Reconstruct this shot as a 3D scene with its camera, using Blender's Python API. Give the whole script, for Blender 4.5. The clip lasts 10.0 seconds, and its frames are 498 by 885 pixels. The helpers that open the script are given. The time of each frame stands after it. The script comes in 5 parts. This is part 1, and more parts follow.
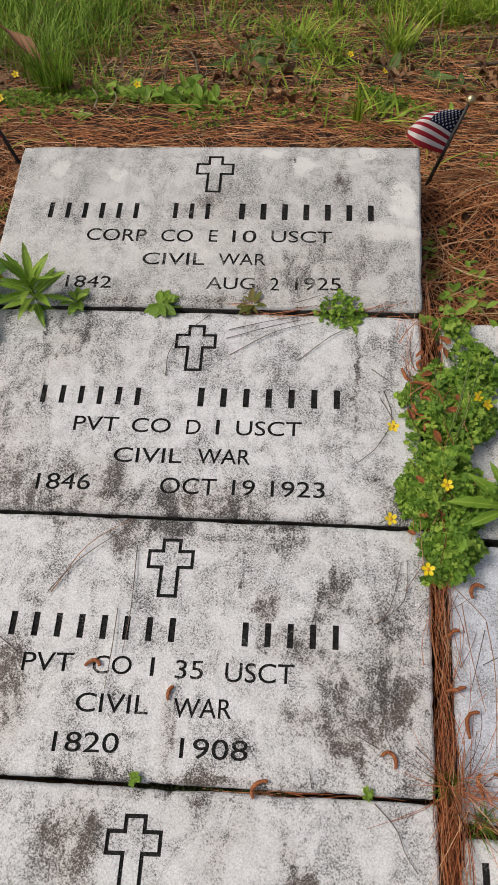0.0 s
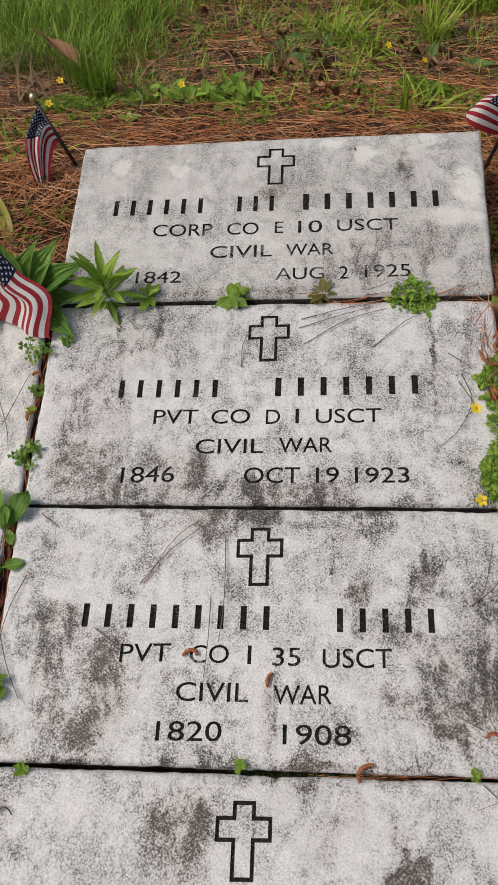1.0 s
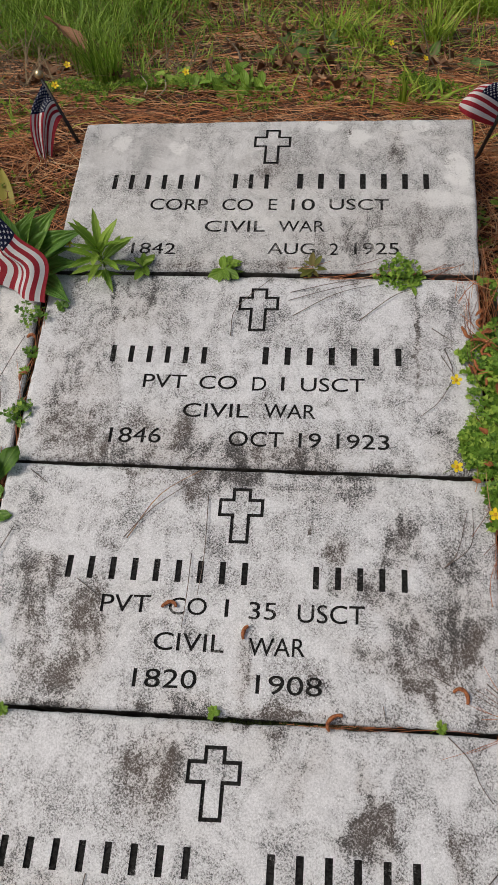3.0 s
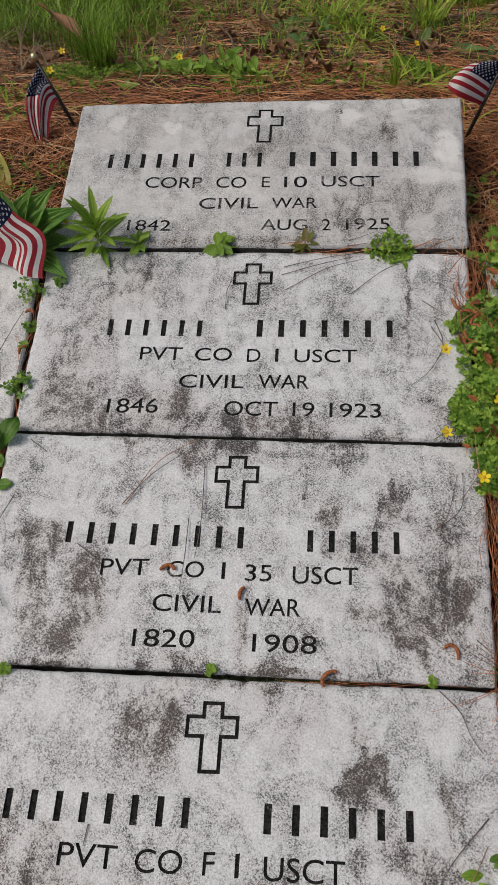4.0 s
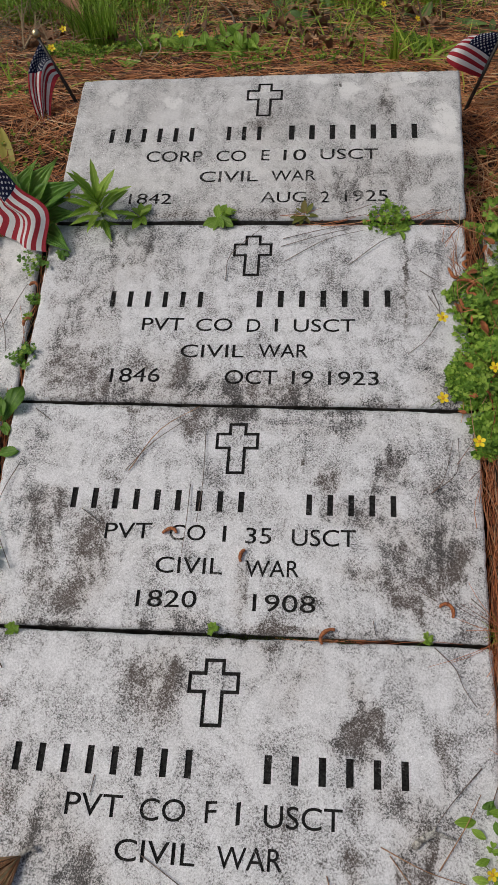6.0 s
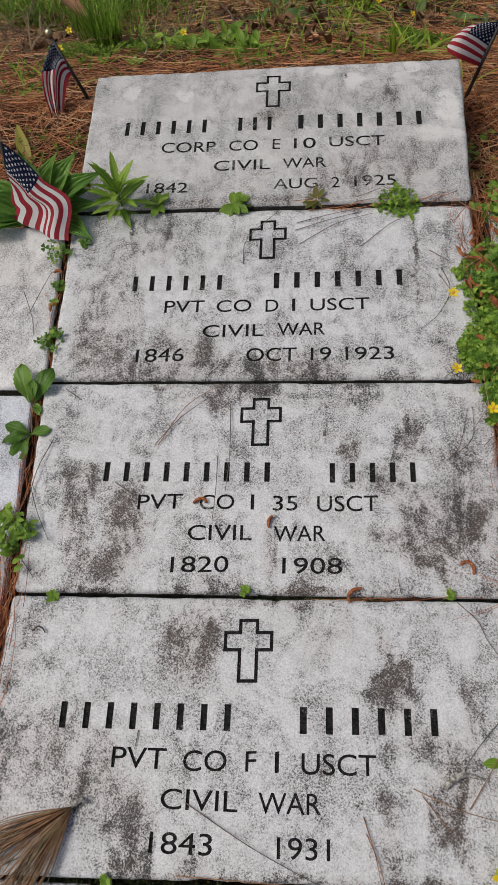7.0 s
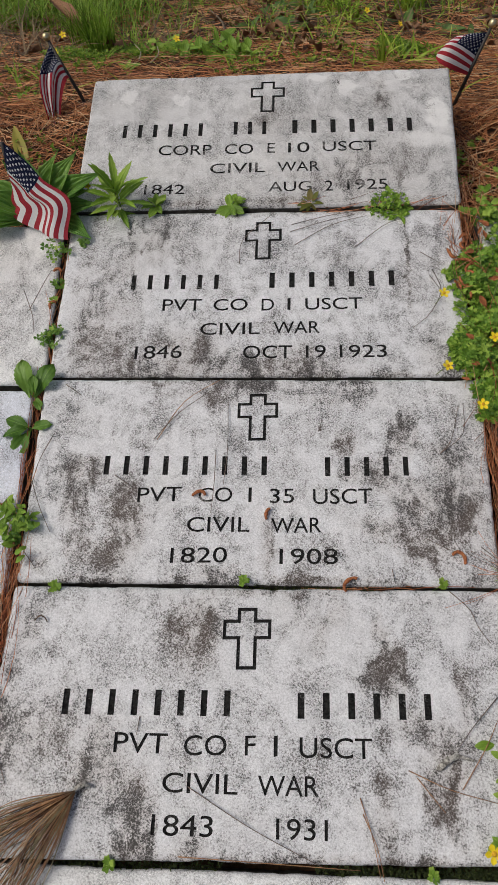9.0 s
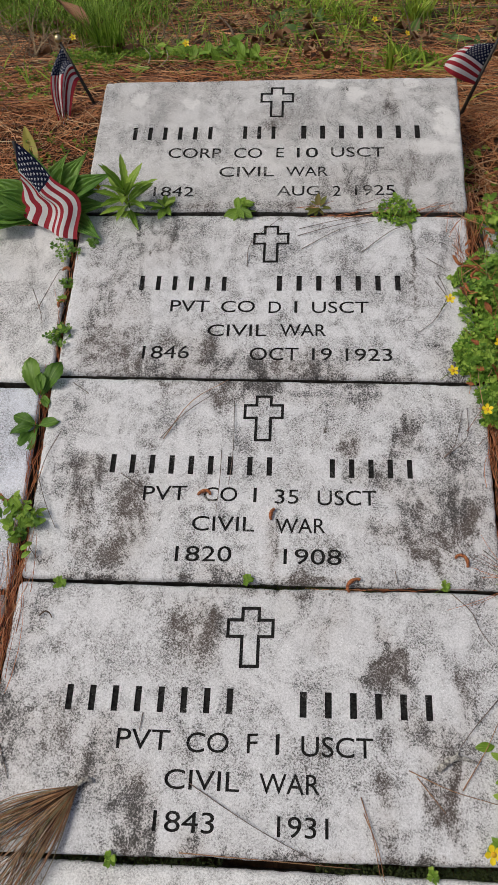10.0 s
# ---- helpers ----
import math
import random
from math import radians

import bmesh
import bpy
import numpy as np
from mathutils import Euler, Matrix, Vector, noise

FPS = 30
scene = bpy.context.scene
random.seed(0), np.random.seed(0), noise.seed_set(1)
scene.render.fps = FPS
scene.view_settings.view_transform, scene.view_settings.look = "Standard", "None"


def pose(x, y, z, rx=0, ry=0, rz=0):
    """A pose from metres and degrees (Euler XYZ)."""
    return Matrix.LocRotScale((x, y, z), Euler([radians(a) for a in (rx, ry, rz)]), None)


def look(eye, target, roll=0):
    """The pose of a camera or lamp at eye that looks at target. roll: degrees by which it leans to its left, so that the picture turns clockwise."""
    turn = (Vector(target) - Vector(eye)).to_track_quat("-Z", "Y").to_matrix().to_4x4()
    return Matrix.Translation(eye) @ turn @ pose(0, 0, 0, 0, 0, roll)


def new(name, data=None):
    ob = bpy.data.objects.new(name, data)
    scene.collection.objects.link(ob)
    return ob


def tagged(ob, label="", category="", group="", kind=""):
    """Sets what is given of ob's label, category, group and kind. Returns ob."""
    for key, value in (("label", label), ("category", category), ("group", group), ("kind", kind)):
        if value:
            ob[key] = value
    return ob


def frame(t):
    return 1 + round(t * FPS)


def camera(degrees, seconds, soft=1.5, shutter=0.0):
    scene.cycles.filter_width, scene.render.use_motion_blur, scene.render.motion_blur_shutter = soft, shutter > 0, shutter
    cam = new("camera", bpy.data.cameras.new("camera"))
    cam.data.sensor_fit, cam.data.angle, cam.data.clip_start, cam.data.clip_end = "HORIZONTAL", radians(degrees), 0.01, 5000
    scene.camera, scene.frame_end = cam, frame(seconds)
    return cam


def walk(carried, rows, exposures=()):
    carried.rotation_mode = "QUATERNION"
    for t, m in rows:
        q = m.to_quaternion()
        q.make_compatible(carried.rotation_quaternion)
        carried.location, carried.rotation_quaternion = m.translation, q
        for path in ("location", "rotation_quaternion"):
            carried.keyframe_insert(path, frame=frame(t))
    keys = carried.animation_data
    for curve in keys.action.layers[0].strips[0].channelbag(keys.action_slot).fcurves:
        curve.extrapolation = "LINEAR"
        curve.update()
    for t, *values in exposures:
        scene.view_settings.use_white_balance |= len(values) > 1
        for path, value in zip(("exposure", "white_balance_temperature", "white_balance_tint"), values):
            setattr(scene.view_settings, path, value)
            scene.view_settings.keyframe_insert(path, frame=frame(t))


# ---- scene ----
cam = camera(36.0, 10.0, soft=1.25)
PATH = [
    (0, (0.125, -0.264, 0.878), (0.047, 0.614, -0.917), -1.5),
    (0.5, (0.088, -0.259, 0.884), (-0.035, 0.622, -0.908), -5.8),
    (1, (0.049, -0.285, 0.874), (-0.083, 0.597, -0.916), -6.6),
    (1.5, (0.04, -0.315, 0.876), (-0.095, 0.57, -0.912), -6.4),
    (2, (0.041, -0.32, 0.871), (-0.095, 0.568, -0.915), -6.0),
    (2.5, (0.055, -0.329, 0.879), (-0.079, 0.565, -0.905), -4.9),
    (2.7, (0.065, -0.335, 0.872), (-0.069, 0.567, -0.908), -4.6),
    (3.8, (0.075, -0.378, 0.872), (-0.048, 0.513, -0.914), -4.5),
    (4, (0.076, -0.387, 0.876), (-0.046, 0.506, -0.91), -4.5),
    (4.5, (0.086, -0.4, 0.881), (-0.036, 0.487, -0.908), -4.7),
    (5, (0.093, -0.401, 0.878), (-0.033, 0.476, -0.915), -5.1),
    (5.2, (0.095, -0.4, 0.878), (-0.034, 0.475, -0.916), -5.3),
    (6.3, (0.075, -0.433, 0.89), (-0.061, 0.424, -0.912), -5.9),
    (6.5, (0.066, -0.446, 0.896), (-0.067, 0.413, -0.905), -5.9),
    (7, (0.051, -0.474, 0.907), (-0.071, 0.394, -0.89), -6.4),
    (7.5, (0.044, -0.475, 0.904), (-0.054, 0.401, -0.891), -5.3),
    (8, (0.041, -0.477, 0.904), (-0.045, 0.399, -0.892), -4.5),
    (8.5, (0.038, -0.493, 0.922), (-0.042, 0.386, -0.872), -4.0),
    (9, (0.032, -0.5, 0.923), (-0.043, 0.385, -0.868), -3.4),
    (9.5, (0.02, -0.502, 0.923), (-0.051, 0.389, -0.866), -2.5),
    (10, (0.02, -0.51, 0.927), (-0.046, 0.389, -0.858), -1.8),
]
walk(cam, [(t, look(eye, target, roll)) for t, eye, target, roll in PATH],
     exposures=[(0.0, -0.46, 6600, 7), (2.5, -0.57, 6550, 7), (4.5, -0.74, 6400, 7), (6.5, -0.70, 6350, 7), (10.0, -0.62, 6400, 7)])

# ---- world, sun, exposure ----
SUN_FROM = Vector((-0.66, -0.04, 0.95)).normalized()
world = bpy.data.worlds.new("sky")
scene.world = world
world.use_nodes = True
wt = world.node_tree
sky = wt.nodes.new("ShaderNodeTexSky")
sky.sky_type = "NISHITA"
sky.sun_disc = False
sky.sun_elevation = math.asin(SUN_FROM.z)
sky.sun_rotation = math.atan2(SUN_FROM.x, SUN_FROM.y)
sky.dust_density, sky.ozone_density, sky.air_density = 7.0, 0.4, 0.8
wt.links.new(sky.outputs[0], wt.nodes["Background"].inputs[0])
wt.nodes["Background"].inputs[1].default_value = 0.13
sun_data = bpy.data.lights.new("sun", "SUN")
sun_data.energy, sun_data.angle, sun_data.color = 1.5, radians(14), (1.0, 0.96, 0.9)
sun = new("sun", sun_data)
sun.matrix_world = look(SUN_FROM * 10, (0, 0, 0))


# ---- node helpers and materials ----
class Tree:
    """Short hand for building a node material."""

    def __init__(self, name, roughness=0.8):
        self.mat = bpy.data.materials.new(name)
        self.mat.use_nodes = True
        self.t = self.mat.node_tree
        self.b = self.t.nodes["Principled BSDF"]
        self.b.inputs["Roughness"].default_value = roughness
        self.pos = self.add("ShaderNodeTexCoord").outputs["Object"]

    def add(self, kind):
        return self.t.nodes.new(kind)

    def put(self, value, socket):
        if isinstance(value, bpy.types.NodeSocket):
            self.t.links.new(value, socket)
        elif isinstance(value, tuple) and len(value) == 3 and socket.type == "RGBA":
            socket.default_value = (*value, 1)
        else:
            socket.default_value = value

    def noise(self, scale, detail=4.0, rough=0.6, vec=None, distort=0.0):
        n = self.add("ShaderNodeTexNoise")
        self.put(vec or self.pos, n.inputs["Vector"])
        n.inputs["Scale"].default_value = scale
        n.inputs["Detail"].default_value = detail
        n.inputs["Roughness"].default_value = rough
        n.inputs["Distortion"].default_value = distort
        return n.outputs["Fac"]

    def band(self, v, a, b, lo=0.0, hi=1.0):
        n = self.add("ShaderNodeMapRange")
        n.interpolation_type = "SMOOTHSTEP"
        self.put(v, n.inputs[0])
        for k, x in zip((1, 2, 3, 4), (a, b, lo, hi)):
            n.inputs[k].default_value = x
        return n.outputs[0]

    def math(self, op, a, b=0.0):
        n = self.add("ShaderNodeMath")
        n.operation = op
        self.put(a, n.inputs[0])
        self.put(b, n.inputs[1])
        return n.outputs[0]

    def mix(self, f, a, b):
        n = self.add("ShaderNodeMix")
        n.data_type = "RGBA"
        self.put(f, n.inputs[0])
        self.put(a, n.inputs[6])
        self.put(b, n.inputs[7])
        return n.outputs[2]

    def ramp(self, v, stops):
        n = self.add("ShaderNodeValToRGB")
        self.put(v, n.inputs[0])
        e = n.color_ramp.elements
        while len(e) < len(stops):
            e.new(0.5)
        for k, (p, c) in zip(e, stops):
            k.position, k.color = p, (*c, 1)
        return n.outputs[0]

    def random(self, island=True):
        if island:
            return self.add("ShaderNodeNewGeometry").outputs["Random Per Island"]
        return self.add("ShaderNodeObjectInfo").outputs["Random"]

    def bump(self, height, strength=0.4, distance=0.002):
        n = self.add("ShaderNodeBump")
        n.inputs["Strength"].default_value = strength
        n.inputs["Distance"].default_value = distance
        self.put(height, n.inputs["Height"])
        self.t.links.new(n.outputs[0], self.b.inputs["Normal"])

    def colour(self, c, through_light=0.0):
        self.put(c, self.b.inputs["Base Color"])
        if through_light:
            thin, both = self.add("ShaderNodeBsdfTranslucent"), self.add("ShaderNodeMixShader")
            self.put(c, thin.inputs["Color"])
            both.inputs[0].default_value = through_light
            self.t.links.new(self.b.outputs[0], both.inputs[1])
            self.t.links.new(thin.outputs[0], both.inputs[2])
            self.t.links.new(both.outputs[0], self.t.nodes["Material Output"].inputs[0])
        return self.mat


def marble(name, stains, light=(0.90, 0.895, 0.90), grime=0.5, pale=(), seed=0.0):
    """Weathered white marble: crystal grain, soft grey clouds, black lichen speckle that thickens into stains, and pale worn spots, each (x, y, rx, ry, strength)."""
    m = Tree(name, 0.62)
    shifted = m.add("ShaderNodeMapping")
    m.put(m.pos, shifted.inputs[0])
    shifted.inputs["Location"].default_value = (seed * 1.7, seed * 2.3, seed)
    spot = shifted.outputs[0]
    turned = m.add("ShaderNodeMapping")
    m.put(spot, turned.inputs[0])
    turned.inputs["Rotation"].default_value = (0.61, 0.47, 0.83)
    grainy = turned.outputs[0]
    # stains run with the old flow of water, slanting over the face
    flow = m.add("ShaderNodeMapping")
    m.put(spot, flow.inputs[0])
    flow.inputs["Rotation"].default_value = (0, 0, radians(24))
    flow.inputs["Scale"].default_value = (24, 9, 9)
    # wandering of the stains' outlines
    wander = m.add("ShaderNodeTexNoise")
    m.put(spot, wander.inputs["Vector"])
    wander.inputs["Scale"].default_value, wander.inputs["Detail"].default_value, wander.inputs["Roughness"].default_value = 38, 4, 0.68
    pull = m.add("ShaderNodeVectorMath")
    pull.operation = "MULTIPLY_ADD"
    m.put(wander.outputs["Color"], pull.inputs[0])
    pull.inputs[1].default_value = (0.034, 0.034, 0.0)
    pull.inputs[2].default_value = (-0.017, -0.017, 0.0)
    moved = m.add("ShaderNodeVectorMath")
    moved.operation = "ADD"
    m.put(m.pos, moved.inputs[0])
    m.put(pull.outputs[0], moved.inputs[1])

    def blobs(rows, near, far):
        total = None
        for x, y, rx, ry, s in rows:
            v = m.add("ShaderNodeMapping")
            m.put(moved.outputs[0], v.inputs[0])
            v.inputs["Location"].default_value = (-x / rx, -y / ry, 0)
            v.inputs["Scale"].default_value = (1 / rx, 1 / ry, 0)
            d = m.add("ShaderNodeVectorMath")
            d.operation = "LENGTH"
            m.put(v.outputs[0], d.inputs[0])
            k = m.band(d.outputs["Value"], near, far, s, 0.0)
            total = m.math("ADD", total, k) if total else k
        return total

    streak = m.noise(1.0, 5, 0.68, vec=flow.outputs[0], distort=0.6)
    cloud = m.math("ADD", m.math("MULTIPLY", m.band(m.noise(15, 6, 0.72, vec=spot, distort=0.6), 0.40, 0.66), 0.62), m.math("MULTIPLY", m.band(streak, 0.42, 0.68), 0.62))
    thick = m.math("MULTIPLY", cloud, grime)
    if stains:
        spots = blobs(stains, 0.0, 2.3)
        spots = m.math("DIVIDE", spots, m.math("ADD", m.math("MULTIPLY", spots, 0.85), 0.75))
        torn = m.band(m.math("ADD", m.math("MULTIPLY", streak, 0.55), m.math("MULTIPLY", m.noise(70, 4, 0.7, vec=spot), 0.5)), 0.36, 0.68, 0.28, 1.15)
        spots = m.math("MULTIPLY", spots, torn)
        thick = m.math("ADD", thick, m.math("MULTIPLY", spots, 0.90))
    # crystal grain: lighter and darker grains a millimetre or two across
    coarse = m.noise(470, 2, 0.6, vec=grainy, distort=0.3)
    fine = m.noise(900, 2, 0.6, vec=grainy)
    grain = m.math("ADD", m.math("MULTIPLY", coarse, 0.60), m.math("MULTIPLY", fine, 0.40))
    patchy = m.noise(45, 4, 0.62, vec=spot, distort=0.3)
    soft = m.mix(m.math("MULTIPLY", cloud, 0.36), light, tuple(c * 0.40 for c in light))
    soft = m.mix(m.band(m.noise(6, 3, 0.6, vec=spot), 0.45, 0.7, 0.0, 0.25), soft, tuple(c * k for c, k in zip(light, (0.66, 0.63, 0.58))))
    soft = m.mix(m.band(patchy, 0.44, 0.66, 0.0, 0.26), soft, tuple(c * 0.48 for c in light))
    dirty = m.band(m.math("ADD", cloud, m.math("MULTIPLY", m.math("SUBTRACT", patchy, 0.5), 1.2)), 0.05, 0.75, 0.42, 1.0)
    soft = m.mix(m.math("MULTIPLY", m.band(grain, 0.39, 0.62, 0.0, 0.90), dirty), soft, tuple(c * 0.30 for c in light))
    soft = m.mix(m.band(m.noise(560, 1, 0.5, vec=spot), 0.66, 0.76, 0.0, 0.85), soft, (0.97, 0.97, 0.98))
    if pale:
        soft = m.mix(m.math("MULTIPLY", m.math("MINIMUM", blobs(pale, 0.75, 1.2), 1.0), 0.8), soft, (0.80, 0.795, 0.78))
    if stains:
        soft = m.mix(m.math("MULTIPLY", m.math("MINIMUM", spots, 1.0), 0.58), soft, (0.215, 0.165, 0.125))
    # black lichen speckle, denser where the stone is stained
    loose = m.math("ADD", m.math("MULTIPLY", m.math("SUBTRACT", grain, 0.5), 3.3), m.math("MULTIPLY", m.math("SUBTRACT", patchy, 0.5), 0.9))
    dark = m.band(m.math("ADD", m.math("MINIMUM", m.math("MULTIPLY", thick, 1.18), 1.06), loose), 0.34, 1.20)
    lichen = m.mix(m.band(m.noise(9, 3, 0.6, vec=spot), 0.42, 0.60), (0.020, 0.018, 0.017), (0.052, 0.036, 0.027))
    c = m.mix(m.math("MULTIPLY", dark, 0.92), soft, lichen)
    m.put(m.band(grain, 0.35, 0.65, 0.42, 0.75), m.b.inputs["Roughness"])
    m.bump(m.math("ADD", coarse, m.math("MULTIPLY", fine, 0.6)), 0.35, 0.0012)
    return m.colour(c)


def simple(name, lo, hi, scale, rough=0.7, bump=0.0, island=False, through_light=0.0):
    m = Tree(name, rough)
    n = m.noise(scale, 4, 0.65)
    f = m.band(n, 0.3, 0.7)
    if island:
        f = m.math("ADD", m.math("MULTIPLY", f, 0.35), m.math("MULTIPLY", m.random(), 0.65))
    if bump:
        m.bump(n, 0.5, bump)
    return m.colour(m.mix(f, lo, hi), through_light)


def foliage(name, lo, mid, hi, scale=60, island=True, rough=0.5, ribs=0.0):
    """Thin green leaves; ribs: veins along the leaf, in turns across it."""
    m = Tree(name, rough)
    n = m.noise(scale, 3, 0.6)
    f = m.math("ADD", m.math("MULTIPLY", n, 0.45), m.math("MULTIPLY", m.random(island), 0.55))
    c = m.ramp(f, ((0.15, lo), (0.5, mid), (0.85, hi)))
    relief = n
    if ribs:
        split = m.add("ShaderNodeSeparateXYZ")
        m.put(m.pos, split.inputs[0])
        x = m.math("ABSOLUTE", split.outputs[0])
        vein = m.math("SINE", m.math("MULTIPLY", m.math("SUBTRACT", x, m.math("MULTIPLY", split.outputs[1], 0.12)), ribs))
        c = m.mix(m.band(vein, 0.55, 1.0, 0.0, 0.25), c, hi)
        c = m.mix(m.band(x, 0.012, 0.0, 0.0, 0.6), c, tuple(min(0.6, k * 1.35) for k in hi))
        relief = m.math("ADD", m.math("MULTIPLY", vein, 0.5), n)
    m.bump(relief, 0.35, 0.001)
    m.b.inputs["Specular IOR Level"].default_value = 0.3
    return m.colour(c, 0.28)


def letter_paint(name, worn):
    """Old black letter paint, flaked to grey stone in places."""
    m = Tree(name, 0.85)
    flake = m.band(m.math("ADD", m.noise(34, 3, 0.6), m.math("MULTIPLY", m.noise(420, 3, 0.65), 0.8)), 1.02 - worn, 1.20 - worn)
    m.b.inputs["Specular IOR Level"].default_value = 0.15
    m.bump(flake, 0.3, 0.0006)
    return m.colour(m.mix(m.math("MULTIPLY", flake, 0.85), m.mix(m.band(m.noise(260), 0.3, 0.7), (0.004, 0.004, 0.004), (0.030, 0.029, 0.028)), (0.30, 0.29, 0.28)))


PAINT = letter_paint("letter_paint", -0.02)
FADED = letter_paint("faded_letter_paint", 0.12)
SOIL = Tree("soil", 0.95)
_n = SOIL.noise(60, 6, 0.7)
SOIL.bump(_n, 0.9, 0.01)
SOIL.colour(SOIL.mix(SOIL.band(SOIL.noise(5, 4), 0.35, 0.65), SOIL.ramp(_n, ((0.3, (0.012, 0.007, 0.004)), (0.7, (0.085, 0.036, 0.017)))),
                     SOIL.ramp(_n, ((0.3, (0.015, 0.012, 0.005)), (0.7, (0.095, 0.055, 0.023))))))
SOIL = SOIL.mat


# ---- building helpers ----
def mesh_object(name, verts, faces, material, parent=None, label="", smooth=False):
    me = bpy.data.meshes.new(name)
    me.from_pydata([tuple(v) for v in verts], [], faces)
    for m in material if isinstance(material, (list, tuple)) else (material,):
        me.materials.append(m)
    if smooth:
        me.polygons.foreach_set("use_smooth", [True] * len(me.polygons))
    me.update()
    ob = new(name, me)
    if parent:
        ob.parent = parent
    return tagged(ob, label)


def part(name, bm, material, parent, label="", smooth=True):
    me = bpy.data.meshes.new(name)
    bm.to_mesh(me)
    bm.free()
    me.materials.append(material)
    if smooth:
        me.polygons.foreach_set("use_smooth", [True] * len(me.polygons))
    ob = new(name, me)
    if parent:
        ob.parent = parent
    return tagged(ob, label)


def thing(name, at, label, category, group="", kind=""):
    ob = new(name)
    ob.location = at
    ob.empty_display_size = 0.02
    return tagged(ob, label, category, group, kind)


def smoothstep(a, b, v):
    k = min(1, max(0, (v - a) / (b - a)))
    return k * k * (3 - 2 * k)


def ground_z(x, y):
    """Height of the ground: shallow earth round the stones, a bank that falls away behind them."""
    z = -0.070 - 0.030 * smoothstep(0.36, 0.60, y)
    s = max(0.0, y - 0.70)
    z -= 0.47 * min(s, 1.35) + 0.47 * 0.6 * (1 - math.exp(-max(0.0, s - 1.35) / 0.6))
    z += 0.012 * noise.noise((x * 3.1, y * 3.1, 0.3)) + 0.006 * noise.noise((x * 9, y * 9, 4.0))
    if y > 0.4 or abs(x) > 1.2:
        z += 0.03 * noise.noise((x * 1.3, y * 1.3, 7.0)) * smoothstep(0.8, 1.6, y)
    return z


# ---- ground ----
def spread(lo, hi, step, far):
    fine = list(np.arange(lo, hi + 1e-6, step))
    out = [0.15, 0.4, 0.9, 2, 4.5, 10, 22, 50, 110, far]
    return [lo - o for o in reversed(out)] + fine + [hi + o for o in out]


gx, gy = spread(-1.3, 1.3, 0.026, 250), spread(-1.2, 2.9, 0.026, 250)
g_verts = [(x, y, ground_z(x, y)) for y in gy for x in gx]
nx = len(gx)
g_faces = [(j * nx + i, j * nx + i + 1, (j + 1) * nx + i + 1, (j + 1) * nx + i) for j in range(len(gy) - 1) for i in range(nx - 1)]
ground = mesh_object("ground", g_verts, g_faces, SOIL, smooth=True)
tagged(ground, "dark brown forest soil under pine litter, falling away behind the stones", "ground", kind="structure")


# ---- headstones ----
def glyphs(word, x0, x1, y0, y1, cap):
    """Outline segments of a word in the built-in font, from x0 to x1 on a baseline from y0 to y1."""
    cu = bpy.data.curves.new("text", "FONT")
    cu.body, cu.resolution_u, cu.offset = word, 4, 0.002
    ob = new("text", cu)
    me = bpy.data.meshes.new_from_object(ob.evaluated_get(bpy.context.evaluated_depsgraph_get()))
    bpy.data.objects.remove(ob)
    bm = bmesh.new()
    bm.from_mesh(me)
    bpy.data.meshes.remove(me)
    bmesh.ops.remove_doubles(bm, verts=bm.verts[:], dist=1e-4)
    seg = [[(v.co.x, v.co.y) for v in e.verts] for e in bm.edges if len(e.link_faces) == 1]
    bm.free()
    xs = [p[0] for e in seg for p in e]
    ys = [p[1] for e in seg for p in e]
    lo, hi, b, t = min(xs), max(xs), min(ys), max(ys)

    def at(p):
        u = (p[0] - lo) / (hi - lo)
        return (x0 + u * (x1 - x0), y0 + u * (y1 - y0) + (p[1] - b) / (t - b) * cap)

    return [(at(a), at(c)) for a, c in seg]


def loop(points):
    return [(points[i], points[(i + 1) % len(points)]) for i in range(len(points))]


def bars(count, x0, x1, y0, y1, cap):
    """Plain upright bars in place of a line of lettering."""
    out, step = [], (x1 - x0) / count
    for i in range(count):
        a = x0 + step * (i + 0.34)
        b = a + step * 0.27
        y = y0 + (y1 - y0) * (i + 0.5) / count
        out += loop([(a, y), (b, y), (b, y + cap), (a, y + cap)])
    return out


def cross(x, y, w, h, tilt=0.0):
    """A cut outline of a Latin cross whose arms meet at (x, y)."""
    def ring(e):
        a, s = w / 2 + e, 0.0098 + e
        up, down = h * 0.35 + e, h * 0.65 + e
        pts = [(-s, up), (-s, s), (-a, s), (-a, -s), (-s, -s), (-s, -down), (s, -down), (s, -s), (a, -s), (a, s), (s, s), (s, up)]
        return loop([(x + px, y + py + tilt * px) for px, py in pts])
    return ring(0.0021) + ring(-0.0019)


